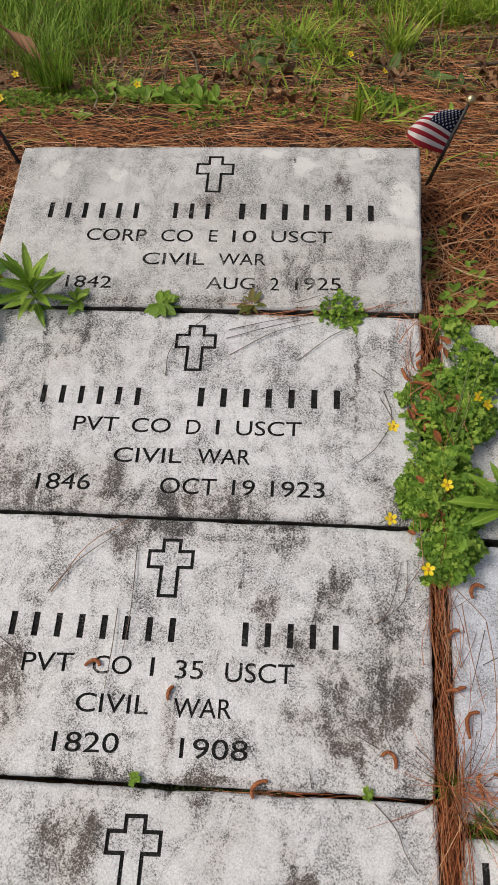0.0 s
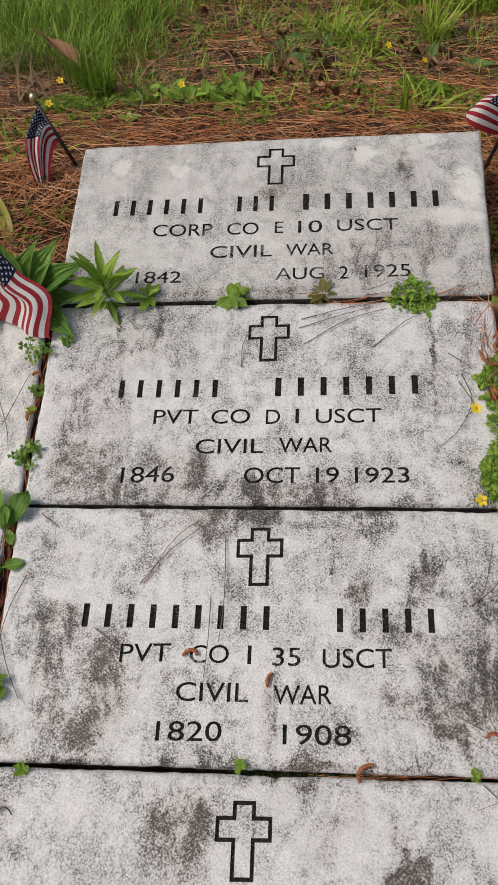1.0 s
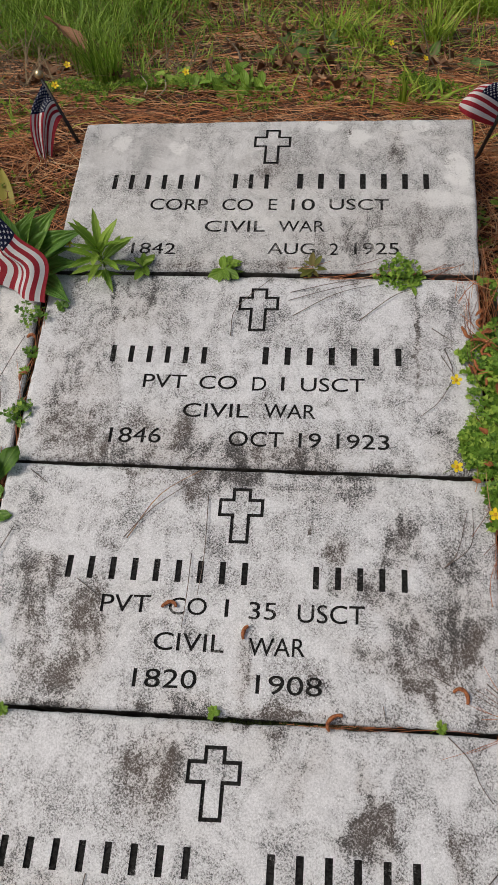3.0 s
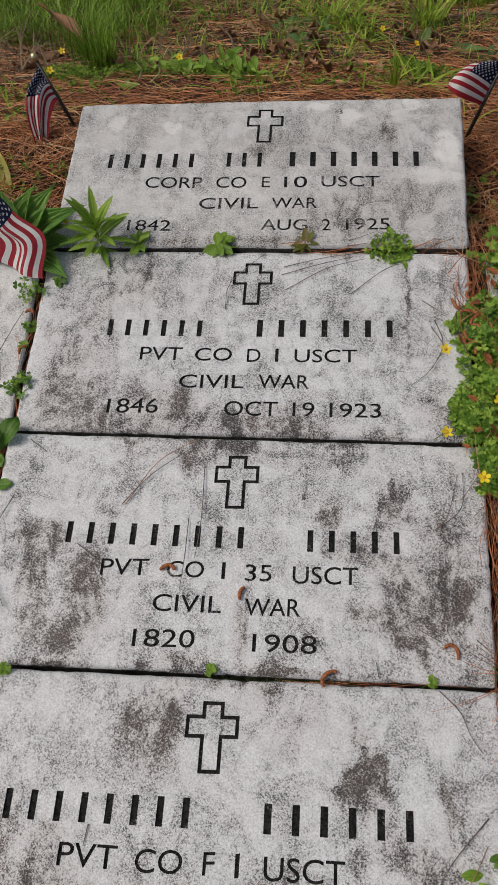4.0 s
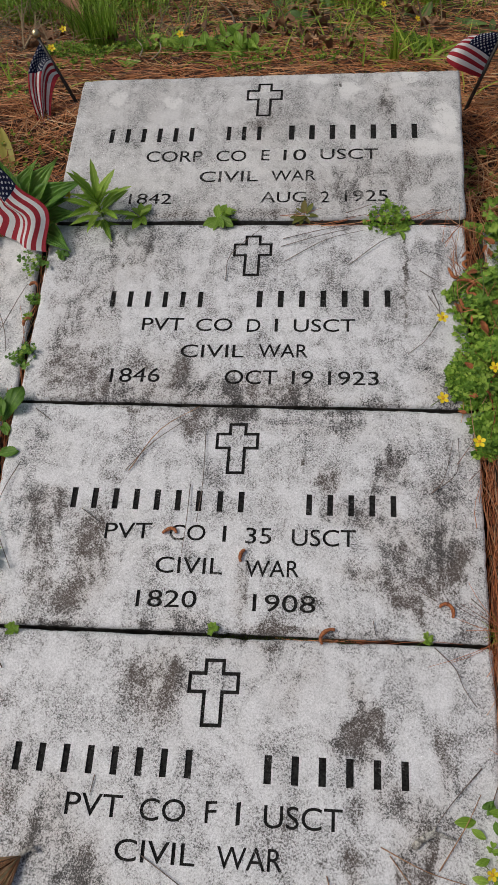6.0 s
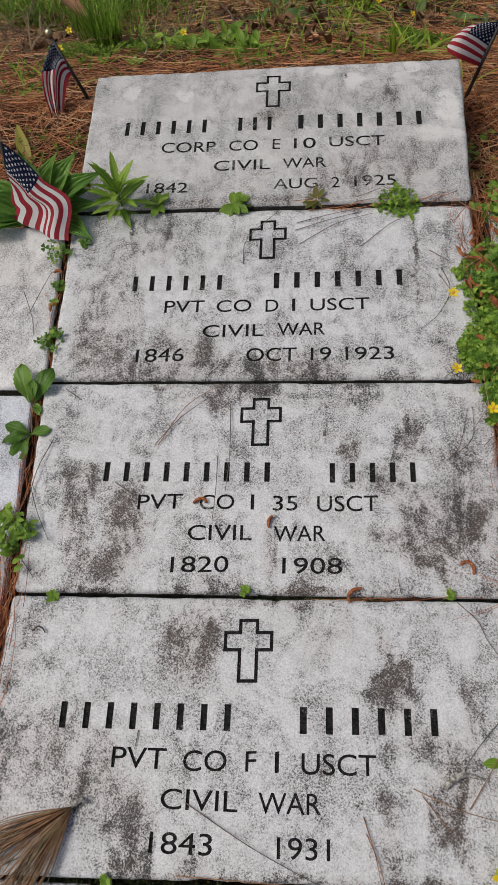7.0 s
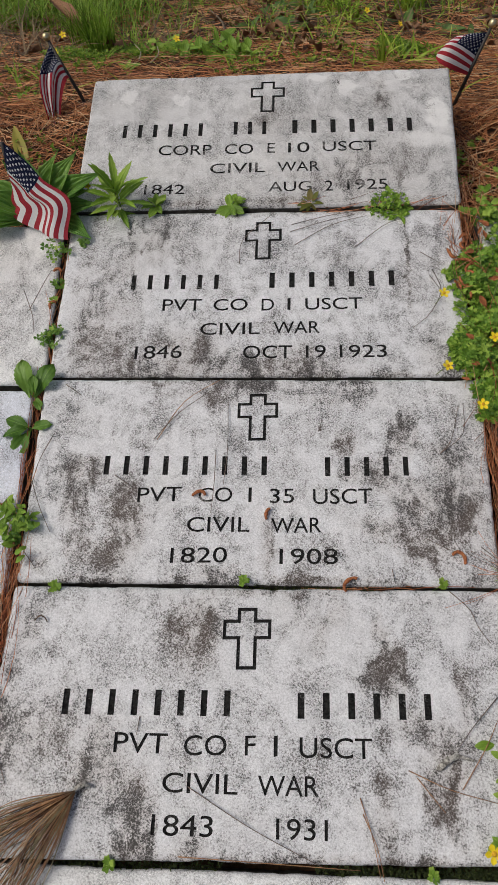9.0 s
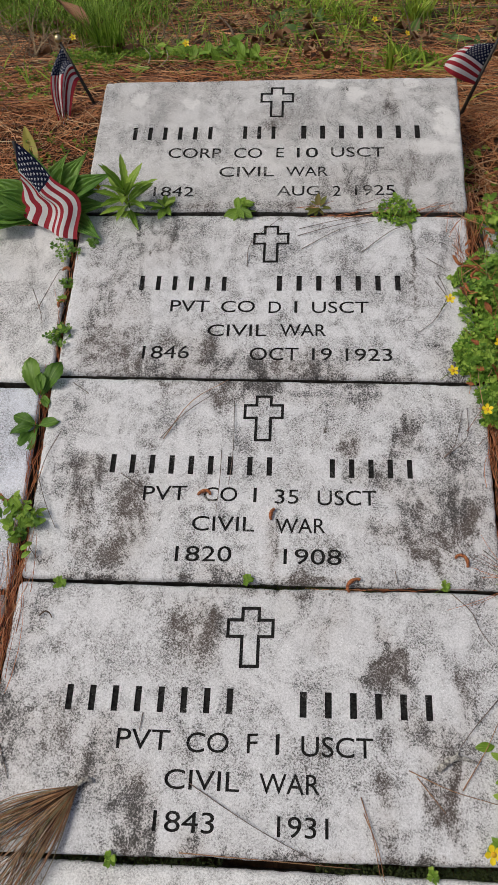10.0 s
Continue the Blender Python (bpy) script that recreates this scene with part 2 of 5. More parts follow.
def headstone(corners, top, cuts, material, label, seed, thick=0.102, rough=0.0017, faded=lambda x, y: False):
    """A flat marker: outline through four corners (from front left, anticlockwise), worn edges, lettering cut 2 mm into its face."""
    from mathutils.geometry import delaunay_2d_cdt
    rnd = random.Random(seed)
    c = [Vector(p) for p in corners]
    mid = sum(c, Vector((0, 0))) / 4
    outline, R = [], 0.007
    for k in range(4):
        a, b, d = c[k - 1], c[k], c[(k + 1) % 4]
        ea, ed = (a - b).normalized(), (d - b).normalized()
        for q in range(5):
            f = q / 4
            outline.append(b + ea * R * (1 - f) ** 2 + ed * R * f ** 2)
        n = max(6, int((d - b).length / 0.006))
        for q in range(1, n):
            outline.append((b + ed * R).lerp(d - ed * R, q / n))
    inward = []
    n = len(outline)
    for i in range(n):
        t = (outline[(i + 1) % n] - outline[i - 1]).normalized()
        inward.append(Vector((-t.y, t.x)))
    chip = [noise.noise((p.x * 110, p.y * 110, seed)) * rough * 0.8 + (noise.noise((p.x * 17, p.y * 17, seed + 9.0)) - 0.1) * rough * 1.5 for p in outline]
    rings = [(0.0, -thick), (0.0, -0.0055), (0.0012, -0.0026), (0.0034, -0.0008), (0.0070, 0.0)]
    verts, faces = [], []
    for inset, z in rings:
        for p, w, k in zip(outline, inward, chip):
            q = p + w * (inset + max(-0.0004, k) * (1 + 60 * inset))
            verts.append((q.x, q.y, top + z))
    for r in range(len(rings) - 1):
        for i in range(n):
            j = (i + 1) % n
            faces.append((r * n + i, r * n + j, (r + 1) * n + j, (r + 1) * n + i))
    # the face, with the lettering left open
    rim0 = (len(rings) - 1) * n
    pts = [Vector(verts[rim0 + i][:2]) for i in range(n)]
    edges = [(i, (i + 1) % n) for i in range(n)]
    seg = np.array([[*a, *b] for a, b in cuts]) if cuts else np.zeros((0, 4))
    index = {}
    for a, b in cuts:
        ids = []
        for p in (a, b):
            key = (round(p[0], 5), round(p[1], 5))
            if key not in index:
                index[key] = len(pts)
                pts.append(Vector(p))
            ids.append(index[key])
        if ids[0] != ids[1]:
            edges.append(tuple(ids))
    out_v, _, out_f, orig_v, _, _ = delaunay_2d_cdt(pts, edges, [], 0, 1e-6)
    poly = np.array([[verts[rim0 + i][0], verts[rim0 + i][1], verts[rim0 + (i + 1) % n][0], verts[rim0 + (i + 1) % n][1]] for i in range(n)])

    def inside(px, py, s):
        if not len(s):
            return np.zeros(len(px), bool)
        x0, y0, x1, y1 = s.T
        hit = np.zeros(len(px), int)
        for k in range(0, len(px), 2000):
            a, b = px[k:k + 2000, None], py[k:k + 2000, None]
            over = (y0 > b) != (y1 > b)
            with np.errstate(divide="ignore", invalid="ignore"):
                xi = x0 + (b - y0) * (x1 - x0) / (y1 - y0)
            hit[k:k + 2000] = (over & (a < xi)).sum(1)
        return hit % 2 == 1

    ov = np.array([tuple(v) for v in out_v])
    of = np.array(out_f)
    cen = ov[of].mean(1)
    in_plate, in_cut = inside(cen[:, 0], cen[:, 1], poly), inside(cen[:, 0], cen[:, 1], seg)
    base = len(verts)
    rim_of = {}
    for i, o in enumerate(orig_v):
        for k in o:
            if k < n:
                rim_of[i] = rim0 + k
    place = []
    for i, v in enumerate(out_v):
        if i in rim_of:
            place.append(rim_of[i])
        else:
            place.append(len(verts))
            verts.append((v.x, v.y, top))
    cut_faces, by_edge = [], {}
    for f, a, b in zip(of, in_plate, in_cut):
        if not a:
            continue
        f = [int(k) for k in f]
        if b:
            for k in range(3):
                by_edge[(f[k], f[(k + 1) % 3])] = len(cut_faces)
            cut_faces.append(f)
        else:
            faces.append([place[k] for k in f])
    stone = mesh_object("headstone", verts, faces, (material, EARTH_AND_SHADE))
    # side walls get the dark marble, soiled and with joint shade painted in
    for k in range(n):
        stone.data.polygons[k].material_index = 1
    tagged(stone, label, "headstone", "flat military grave markers")
    # every cut letter is a sunk piece of its own
    seen = set()
    for start in range(len(cut_faces)):
        if start in seen:
            continue
        seen.add(start)
        todo, mine = [start], []
        while todo:
            f = cut_faces[todo.pop()]
            mine.append(f)
            for k in range(3):
                other = by_edge.get((f[(k + 1) % 3], f[k]))
                if other is not None and other not in seen:
                    seen.add(other)
                    todo.append(other)
        low, cut_v, cut_f = {}, [], []

        def sunk(i, z):
            if (i, z) not in low:
                low[i, z] = len(cut_v)
                cut_v.append((*out_v[i], top + z))
            return low[i, z]

        for f in mine:
            cut_f.append([sunk(k, -0.0021) for k in f])
            for k in range(3):
                a, b = f[k], f[(k + 1) % 3]
                if (b, a) not in by_edge:
                    cut_f.append([sunk(a, -0.0021), sunk(a, -0.0001), sunk(b, -0.0001), sunk(b, -0.0021)])
        wide = max(v[0] for v in cut_v) - min(v[0] for v in cut_v)
        kind = "cross_outline" if wide > 0.045 else "letter" if len(mine) > 2 else "bar"
        cx, cy = sum(v[0] for v in cut_v) / len(cut_v), sum(v[1] for v in cut_v) / len(cut_v)
        mesh_object(kind, cut_v, cut_f, FADED if faded(cx, cy) else PAINT, stone)
    return stone


STAINS = {
    1: ((0.1255, 0.6498, 0.0013, 0.0047, 1.6), (0.0301, 0.3799, 0.0484, 0.0057, 0.7), (-0.1244, 0.3758, 0.048, 0.0057, 0.6), (0.2641, 0.3895, 0.0294, 0.0057, 0.6), (0.1998, 0.6142, 0.0097, 0.0331, 0.6), (-0.0127, 0.5575, 0.0241, 0.0273, 0.45), (0.1943, 0.4633, 0.0488, 0.0476, 0.45), (0.1111, 0.4225, 0.0486, 0.0314, 0.35)),
    2: ((-0.1756, 0.3024, 0.0269, 0.0409, 0.6), (-0.2301, 0.1708, 0.0336, 0.064, 0.6), (-0.2352, 0.1096, 0.025, 0.0297, 0.6), (-0.1414, 0.0703, 0.0484, 0.0173, 0.9),
        (-0.0084, 0.0741, 0.0477, 0.0193, 1), (0.0757, 0.0819, 0.0479, 0.0193, 0.7), (0.2607, 0.0984, 0.0198, 0.0291, 0.7), (0.2238, 0.2713, 0.0024, 0.0577, 1.3), (-0.179, 0.2796, 0.0025, 0.0029, 1.8), (-0.1118, 0.1049, 0.0329, 0.0202, 0.5),
        (-0.13, 0.0607, 0.0213, 0.0067, 1.5), (0.0061, 0.0635, 0.0341, 0.0077, 1.6), (0.0941, 0.0654, 0.0294, 0.0039, 1.2), (0.1923, 0.0674, 0.0295, 0.0039, 0.9), (-0.2265, 0.0597, 0.0289, 0.0038, 0.8), (-0.009, 0.3596, 0.0484, 0.0038, 0.8), (0.1367, 0.3636, 0.0487, 0.0038, 0.8)),
    3: ((0.198, -0.034, 0.012, 0.020, 1.5), (0.205, -0.010, 0.010, 0.014, 0.8), (0.190, -0.058, 0.012, 0.014, 0.7), (0.120, -0.042, 0.011, 0.013, 0.9), (0.150, -0.085, 0.022, 0.010, 0.9), (0.180, -0.090, 0.014, 0.016, 1.1), (0.196, -0.112, 0.013, 0.018, 1.0), (0.222, -0.128, 0.016, 0.020, 1.0),
        (0.262, -0.115, 0.013, 0.022, 1.1), (0.282, -0.122, 0.014, 0.024, 0.9), (0.188, -0.168, 0.020, 0.014, 1.1), (0.162, -0.160, 0.018, 0.010, 0.8), (0.241, -0.172, 0.014, 0.016, 1.5), (0.236, -0.196, 0.011, 0.018, 1.4), (0.210, -0.190, 0.014, 0.012, 1.0), (0.262, -0.150, 0.014, 0.018, 1.0), (0.26, -0.06, 0.02, 0.02, 0.5),
        (-0.228, -0.110, 0.012, 0.024, 1.0), (-0.236, -0.140, 0.010, 0.018, 0.8), (-0.171, -0.128, 0.014, 0.026, 1.0), (-0.160, -0.168, 0.014, 0.024, 1.0), (-0.219, -0.186, 0.012, 0.020, 0.9), (-0.180, -0.205, 0.012, 0.014, 0.8), (-0.268, -0.216, 0.008, 0.008, 1.0), (-0.235, -0.085, 0.018, 0.010, 0.8), (-0.205, -0.090, 0.010, 0.012, 0.6),
        (0.021, -0.190, 0.007, 0.022, 1.2), (-0.040, -0.224, 0.018, 0.008, 0.9), (0.087, -0.020, 0.0012, 0.004, 1.8), (-0.008, 0.048, 0.03, 0.008, 1.2), (0.10, 0.055, 0.05, 0.005, 0.9), (-0.12, 0.051, 0.05, 0.004, 0.8), (-0.06, 0.03, 0.05, 0.012, 0.5), (0.10, 0.03, 0.05, 0.012, 0.5),
        (0.06, -0.234, 0.03, 0.006, 1.4), (-0.06, -0.237, 0.03, 0.006, 1.2), (0.15, -0.232, 0.03, 0.004, 0.9), (-0.2, -0.239, 0.05, 0.004, 0.8)),
    4: ((-0.049, -0.283, 0.014, 0.020, 1.1), (-0.063, -0.312, 0.014, 0.022, 0.8), (-0.079, -0.295, 0.018, 0.022, 0.5), (-0.282, -0.322, 0.012, 0.022, 0.8), (-0.265, -0.297, 0.010, 0.016, 0.5), (-0.283, -0.362, 0.010, 0.020, 0.7), (-0.270, -0.430, 0.022, 0.034, 0.9),
        (-0.160, -0.438, 0.014, 0.024, 1.7), (-0.176, -0.458, 0.014, 0.014, 1.0), (-0.113, -0.498, 0.012, 0.024, 1.8), (-0.117, -0.525, 0.013, 0.018, 1.7), (-0.14, -0.475, 0.02, 0.02, 0.5), (-0.055, -0.534, 0.011, 0.012, 1.2), (-0.215, -0.40, 0.02, 0.03, 0.4),
        (0.154, -0.286, 0.004, 0.011, 1.3), (0.164, -0.306, 0.005, 0.012, 1.4), (0.177, -0.327, 0.006, 0.014, 1.6), (0.166, -0.326, 0.007, 0.012, 0.9), (0.154, -0.340, 0.009, 0.010, 1.0), (0.138, -0.352, 0.010, 0.008, 0.6), (0.171, -0.352, 0.010, 0.014, 0.9),
        (0.226, -0.420, 0.011, 0.016, 1.3), (0.220, -0.445, 0.013, 0.018, 1.6), (0.213, -0.470, 0.011, 0.020, 1.3), (0.228, -0.492, 0.006, 0.024, 0.9), (0.249, -0.378, 0.007, 0.028, 0.7), (0.20, -0.40, 0.022, 0.012, 0.5), (0.085, -0.30, 0.012, 0.014, 0.5), (0.105, -0.275, 0.008, 0.012, 0.7), (0.155, -0.488, 0.006, 0.026, 0.7),
        (0.096, -0.539, 0.05, 0.005, 1.3), (0.216, -0.536, 0.04, 0.004, 1.1), (-0.052, -0.541, 0.04, 0.005, 1.0), (0.02, -0.248, 0.06, 0.004, 0.8)),
}
PALE = ((0.2921, 0.5804, 0.0196, 0.0427, 1), (0.2671, 0.5184, 0.044, 0.019, 0.7), (0.2373, 0.6742, 0.0136, 0.0151, 0.9), (-0.1441, 0.6073, 0.0124, 0.0131, 0.8), (0.0918, 0.6625, 0.0193, 0.0113, 0.8), (0.1399, 0.6397, 0.0194, 0.0188, 0.8), (-0.2344, 0.6153, 0.0133, 0.0187, 0.6), (0.208, 0.6643, 0.0291, 0.0189, 0.5), (-0.0363, 0.4628, 0.0578, 0.0189, 0.5), (0.0609, 0.5112, 0.029, 0.0189, 0.4))
STONE = {k: marble("weathered_marble", v, (0.71, 0.705, 0.70) if k == 1 else (0.812, 0.815, 0.832), 0.44 if k == 1 else 0.58, PALE if k == 1 else (), float(k)) for k, v in STAINS.items()}
# buried sides: earth stain plus the joints' shade, both put into the colour
EARTH_AND_SHADE = simple("earth_and_shade_marble", (0.02, 0.018, 0.015), (0.10, 0.09, 0.075), 60, 0.95, 0.002)
STONE_PLAIN = marble("weathered_marble", ((-0.45, 0.2, 0.06, 0.1, 0.3), (0.45, 0.2, 0.06, 0.1, 0.3)), (0.88, 0.88, 0.88), 0.30, seed=6.0)
STONE_BLUE = marble("blue_grey_marble", (), (0.80, 0.835, 0.92), 0.20, seed=5.0)
T1 = 0.006

# lettering of the four stones: words that can be read, and plain bars for names
row1 = (bars(6, -0.245, -0.0925, 0.5164, 0.523, 0.0294) + bars(3, -0.0585, 0.0134, 0.5253, 0.5271, 0.0295) + bars(7, 0.0368, 0.2595, 0.5284, 0.5359, 0.0306)
        + glyphs("CORP", -0.1725, -0.0845, 0.4774, 0.4793, 0.0228) + glyphs("CO", -0.0631, -0.0165, 0.4806, 0.482, 0.0229) + glyphs("E", 0.007, 0.0196, 0.4842, 0.4843, 0.0219)
        + glyphs("10", 0.0411, 0.0762, 0.4845, 0.4859, 0.0229) + glyphs("USCT", 0.0979, 0.1862, 0.488, 0.4909, 0.022)
        + glyphs("CIVIL", -0.0852, 0.0043, 0.4373, 0.441, 0.022) + glyphs("WAR", 0.0239, 0.0924, 0.4423, 0.4449, 0.0211)
        + glyphs("1842", -0.1887, -0.1238, 0.3916, 0.3931, 0.021) + glyphs("AUG", 0.0106, 0.0791, 0.399, 0.4015, 0.0211)
        + glyphs("2", 0.1007, 0.1134, 0.4017, 0.4018, 0.0221) + glyphs("1925", 0.136, 0.2001, 0.404, 0.4065, 0.0221)
        + cross(0.005, 0.627, 0.0545, 0.0705, 0.034))
row2 = (bars(6, -0.2005, -0.0509, 0.2081, 0.2115, 0.0267) + bars(7, 0.0054, 0.2135, 0.2136, 0.2212, 0.0279)
        + glyphs("PVT", -0.1415, -0.0835, 0.17, 0.1712, 0.0211) + glyphs("CO", -0.0661, -0.0156, 0.1712, 0.1733, 0.0211) + glyphs("D", 0.0048, 0.0233, 0.1724, 0.1734, 0.0211)
        + glyphs("1", 0.0429, 0.0474, 0.1744, 0.1744, 0.0211) + glyphs("USCT", 0.0691, 0.1532, 0.1745, 0.1776, 0.0212)
        + glyphs("CIVIL", -0.0833, 0.0032, 0.128, 0.131, 0.0211) + glyphs("WAR", 0.0227, 0.09, 0.132, 0.134, 0.0212)
        + glyphs("1846", -0.1749, -0.1072, 0.0856, 0.0886, 0.0221) + glyphs("OCT", -0.0198, 0.0504, 0.0886, 0.0906, 0.0222)
        + glyphs("19", 0.0699, 0.0983, 0.0915, 0.0925, 0.0213) + glyphs("1923", 0.1179, 0.1847, 0.0925, 0.0945, 0.0213)
        + cross(0.0045, 0.315, 0.0525, 0.070, 0.035))
row3 = (bars(9, -0.2074, 0.0283, -0.0945, -0.0907, 0.0272) + bars(5, 0.0862, 0.2145, -0.091, -0.0876, 0.0273)
        + glyphs("PVT", -0.1499, -0.0925, -0.1326, -0.13, 0.0204) + glyphs("CO", -0.0701, -0.0261, -0.1311, -0.1294, 0.0204) + glyphs("I", -0.005, -0.0008, -0.1295, -0.1295, 0.0205)
        + glyphs("35", 0.0229, 0.0543, -0.1306, -0.1298, 0.0205) + glyphs("USCT", 0.0789, 0.1558, -0.1309, -0.1284, 0.0215)
        + glyphs("CIVIL", -0.0824, -0.0022, -0.1719, -0.1705, 0.0205) + glyphs("WAR", 0.0252, 0.0892, -0.1717, -0.1691, 0.0205)
        + glyphs("1820", -0.1007, -0.0293, -0.2137, -0.2114, 0.0205) + glyphs("1908", 0.0365, 0.1094, -0.2119, -0.2104, 0.0206)
        + cross(0.004, 0.006, 0.0515, 0.068, 0.035))
row4 = (bars(8, -0.221, -0.0073, -0.3966, -0.3932, 0.0284) + bars(6, 0.0499, 0.2234, -0.3939, -0.3908, 0.0285)
        + glyphs("PVT", -0.1475, -0.0868, -0.4356, -0.4354, 0.0216) + glyphs("CO", -0.0681, -0.0199, -0.4366, -0.4352, 0.0217) + glyphs("F", 0.0008, 0.0126, -0.4345, -0.4336, 0.0207)
        + glyphs("1", 0.0331, 0.0375, -0.4349, -0.434, 0.0217) + glyphs("USCT", 0.062, 0.1433, -0.4352, -0.4343, 0.0218)
        + glyphs("CIVIL", -0.0894, -0.0058, -0.4747, -0.4749, 0.0207) + glyphs("WAR", 0.016, 0.0833, -0.4752, -0.4741, 0.0208)
        + glyphs("1843", -0.0981, -0.0311, -0.5171, -0.5171, 0.0208) + glyphs("1931", 0.037, 0.0926, -0.5171, -0.5169, 0.0208)
        + cross(-0.001, -0.294, 0.0538, 0.069, 0.03))

headstone(((-0.2975, 0.3595), (0.3135, 0.3790), (0.3215, 0.6930), (-0.3000, 0.6605)), T1, row1, STONE[1],
          "weathered grey-white marble marker with a cross, at the row's top", 1, faded=lambda x, y: y < 0.52)
headstone(((-0.2940, 0.0565), (0.3040, 0.0660), (0.3125, 0.3725), (-0.3000, 0.3565)), 0.0, row2, STONE[2],
          "weathered white marble marker with a cross, weeds overgrowing one edge", 2)
headstone(((-0.2915, -0.2415), (0.3080, -0.2345), (0.3125, 0.0615), (-0.2985, 0.0520)), -0.001, row3, STONE[3],
          "white marble marker with a cross, blotched with black lichen", 3, faded=lambda x, y: -0.15 < y < -0.12)
headstone(((-0.2960, -0.5445), (0.3045, -0.5355), (0.3100, -0.2390), (-0.2920, -0.2465)), 0.0, row4, STONE[4],
          "white marble marker with a cross, brown stains and fallen needles", 4)
headstone(((-0.3039, -0.8542), (0.3032, -0.8591), (0.3010, -0.5485), (-0.2970, -0.5490)), -0.004, [], STONE_PLAIN, "white marble marker at the foot of the row", 5)
headstone(((-0.9034, 0.0392), (-0.3000, 0.0455), (-0.3110, 0.3360), (-0.8834, 0.3334)), -0.004, [], STONE_PLAIN, "pale marble marker in the neighbouring row", 6)
headstone(((-0.9048, -0.2564), (-0.3025, -0.2554), (-0.3135, 0.0365), (-0.8991, 0.0297)), -0.006, [], STONE_BLUE, "blue-grey marble marker in the neighbouring row", 7)
headstone(((-0.9156, -0.5552), (-0.3140, -0.5585), (-0.3067, -0.2631), (-0.9097, -0.2630)), -0.004, [], STONE_PLAIN, "pale marble marker in the neighbouring row", 8)
headstone(((0.3370, 0.0577), (0.9560, 0.0614), (0.9584, 0.3740), (0.3395, 0.3705)), -0.006, [], STONE_PLAIN, "pale marble marker half under clover", 9)
headstone(((0.3325, -0.2546), (0.9586, -0.2530), (0.9561, 0.0534), (0.3340, 0.0479)), -0.006, [], STONE_BLUE, "blue-grey marble marker under pine needles", 10)
headstone(((0.3290, -0.5715), (0.9562, -0.5771), (0.9536, -0.2620), (0.3330, -0.2685)), -0.005,
          bars(4, 0.3428, 0.4487, -0.3173, -0.3162, 0.028), STONE_PLAIN, "pale marble marker in the next row", 11, faded=lambda x, y: True)


# ---- plant, needle and litter materials ----
NEEDLE = Tree("pine_needle", 0.6)
NEEDLE = NEEDLE.colour(NEEDLE.ramp(NEEDLE.random(), ((0.0, (0.06, 0.023, 0.011)), (0.25, (0.25, 0.082, 0.027)), (0.6, (0.56, 0.22, 0.078)), (0.88, (0.64, 0.35, 0.16)), (1.0, (0.55, 0.42, 0.24)))))
GAP_NEEDLE = Tree("joint_needle", 0.6)
GAP_NEEDLE = GAP_NEEDLE.colour(GAP_NEEDLE.ramp(GAP_NEEDLE.random(), ((0.0, (0.07, 0.022, 0.011)), (0.25, (0.29, 0.085, 0.032)), (0.6, (0.60, 0.215, 0.085)), (0.88, (0.68, 0.34, 0.17)), (1.0, (0.58, 0.42, 0.26)))))
GREY_NEEDLE = simple("grey_needle", (0.05, 0.042, 0.038), (0.20, 0.14, 0.11), 90, 0.6)
DARK_NEEDLE = simple("dark_needle", (0.03, 0.018, 0.012), (0.11, 0.06, 0.03), 70, 0.6)
RUST_NEEDLE = simple("rust_needle", (0.20, 0.085, 0.04), (0.46, 0.25, 0.11), 70, 0.55)
TAN_NEEDLE = simple("tan_needle", (0.24, 0.125, 0.065), (0.52, 0.34, 0.20), 70, 0.5)
OLIVE_NEEDLE = simple("olive_needle", (0.13, 0.11, 0.05), (0.33, 0.28, 0.15), 70, 0.5)
CATKIN = simple("catkin", (0.17, 0.045, 0.016), (0.50, 0.18, 0.06), 420, 0.75, 0.003)
BARK = simple("bark", (0.10, 0.09, 0.08), (0.66, 0.64, 0.58), 240, 0.9, 0.003)
DEAD = Tree("dead_leaf", 0.75)
DEAD = DEAD.colour(DEAD.mix(DEAD.band(DEAD.noise(90, 4), 0.35, 0.7), DEAD.ramp(DEAD.random(False), ((0.0, (0.10, 0.05, 0.025)), (0.5, (0.23, 0.115, 0.05)), (0.85, (0.34, 0.19, 0.09)), (1.0, (0.44, 0.30, 0.17)))), (0.17, 0.085, 0.04)))
GRASS = foliage("grass", (0.06, 0.12, 0.012), (0.19, 0.33, 0.030), (0.37, 0.50, 0.09), 30)
GRASS_PALE = foliage("pale_grass", (0.09, 0.17, 0.012), (0.26, 0.40, 0.034), (0.50, 0.57, 0.10), 30)
CLOVER = foliage("clover", (0.09, 0.19, 0.022), (0.22, 0.385, 0.045), (0.42, 0.56, 0.095), 120, False)
BROAD = foliage("broad_leaf", (0.06, 0.15, 0.025), (0.12, 0.26, 0.04), (0.21, 0.36, 0.07), 12, False, 0.42, 150)
FRESH = foliage("fresh_leaf", (0.12, 0.23, 0.022), (0.21, 0.36, 0.040), (0.34, 0.48, 0.08), 9, False, 0.42, 60)
SORREL_GREEN = foliage("sorrel_leaf", (0.06, 0.14, 0.02), (0.11, 0.23, 0.03), (0.18, 0.31, 0.05), 9, False, 0.42, 60)
DULL = foliage("dull_leaf", (0.06, 0.12, 0.03), (0.11, 0.20, 0.05), (0.18, 0.28, 0.08), 70, False)
REDDISH = foliage("reddish_leaf", (0.10, 0.10, 0.02), (0.15, 0.17, 0.03), (0.20, 0.14, 0.05), 90, False)
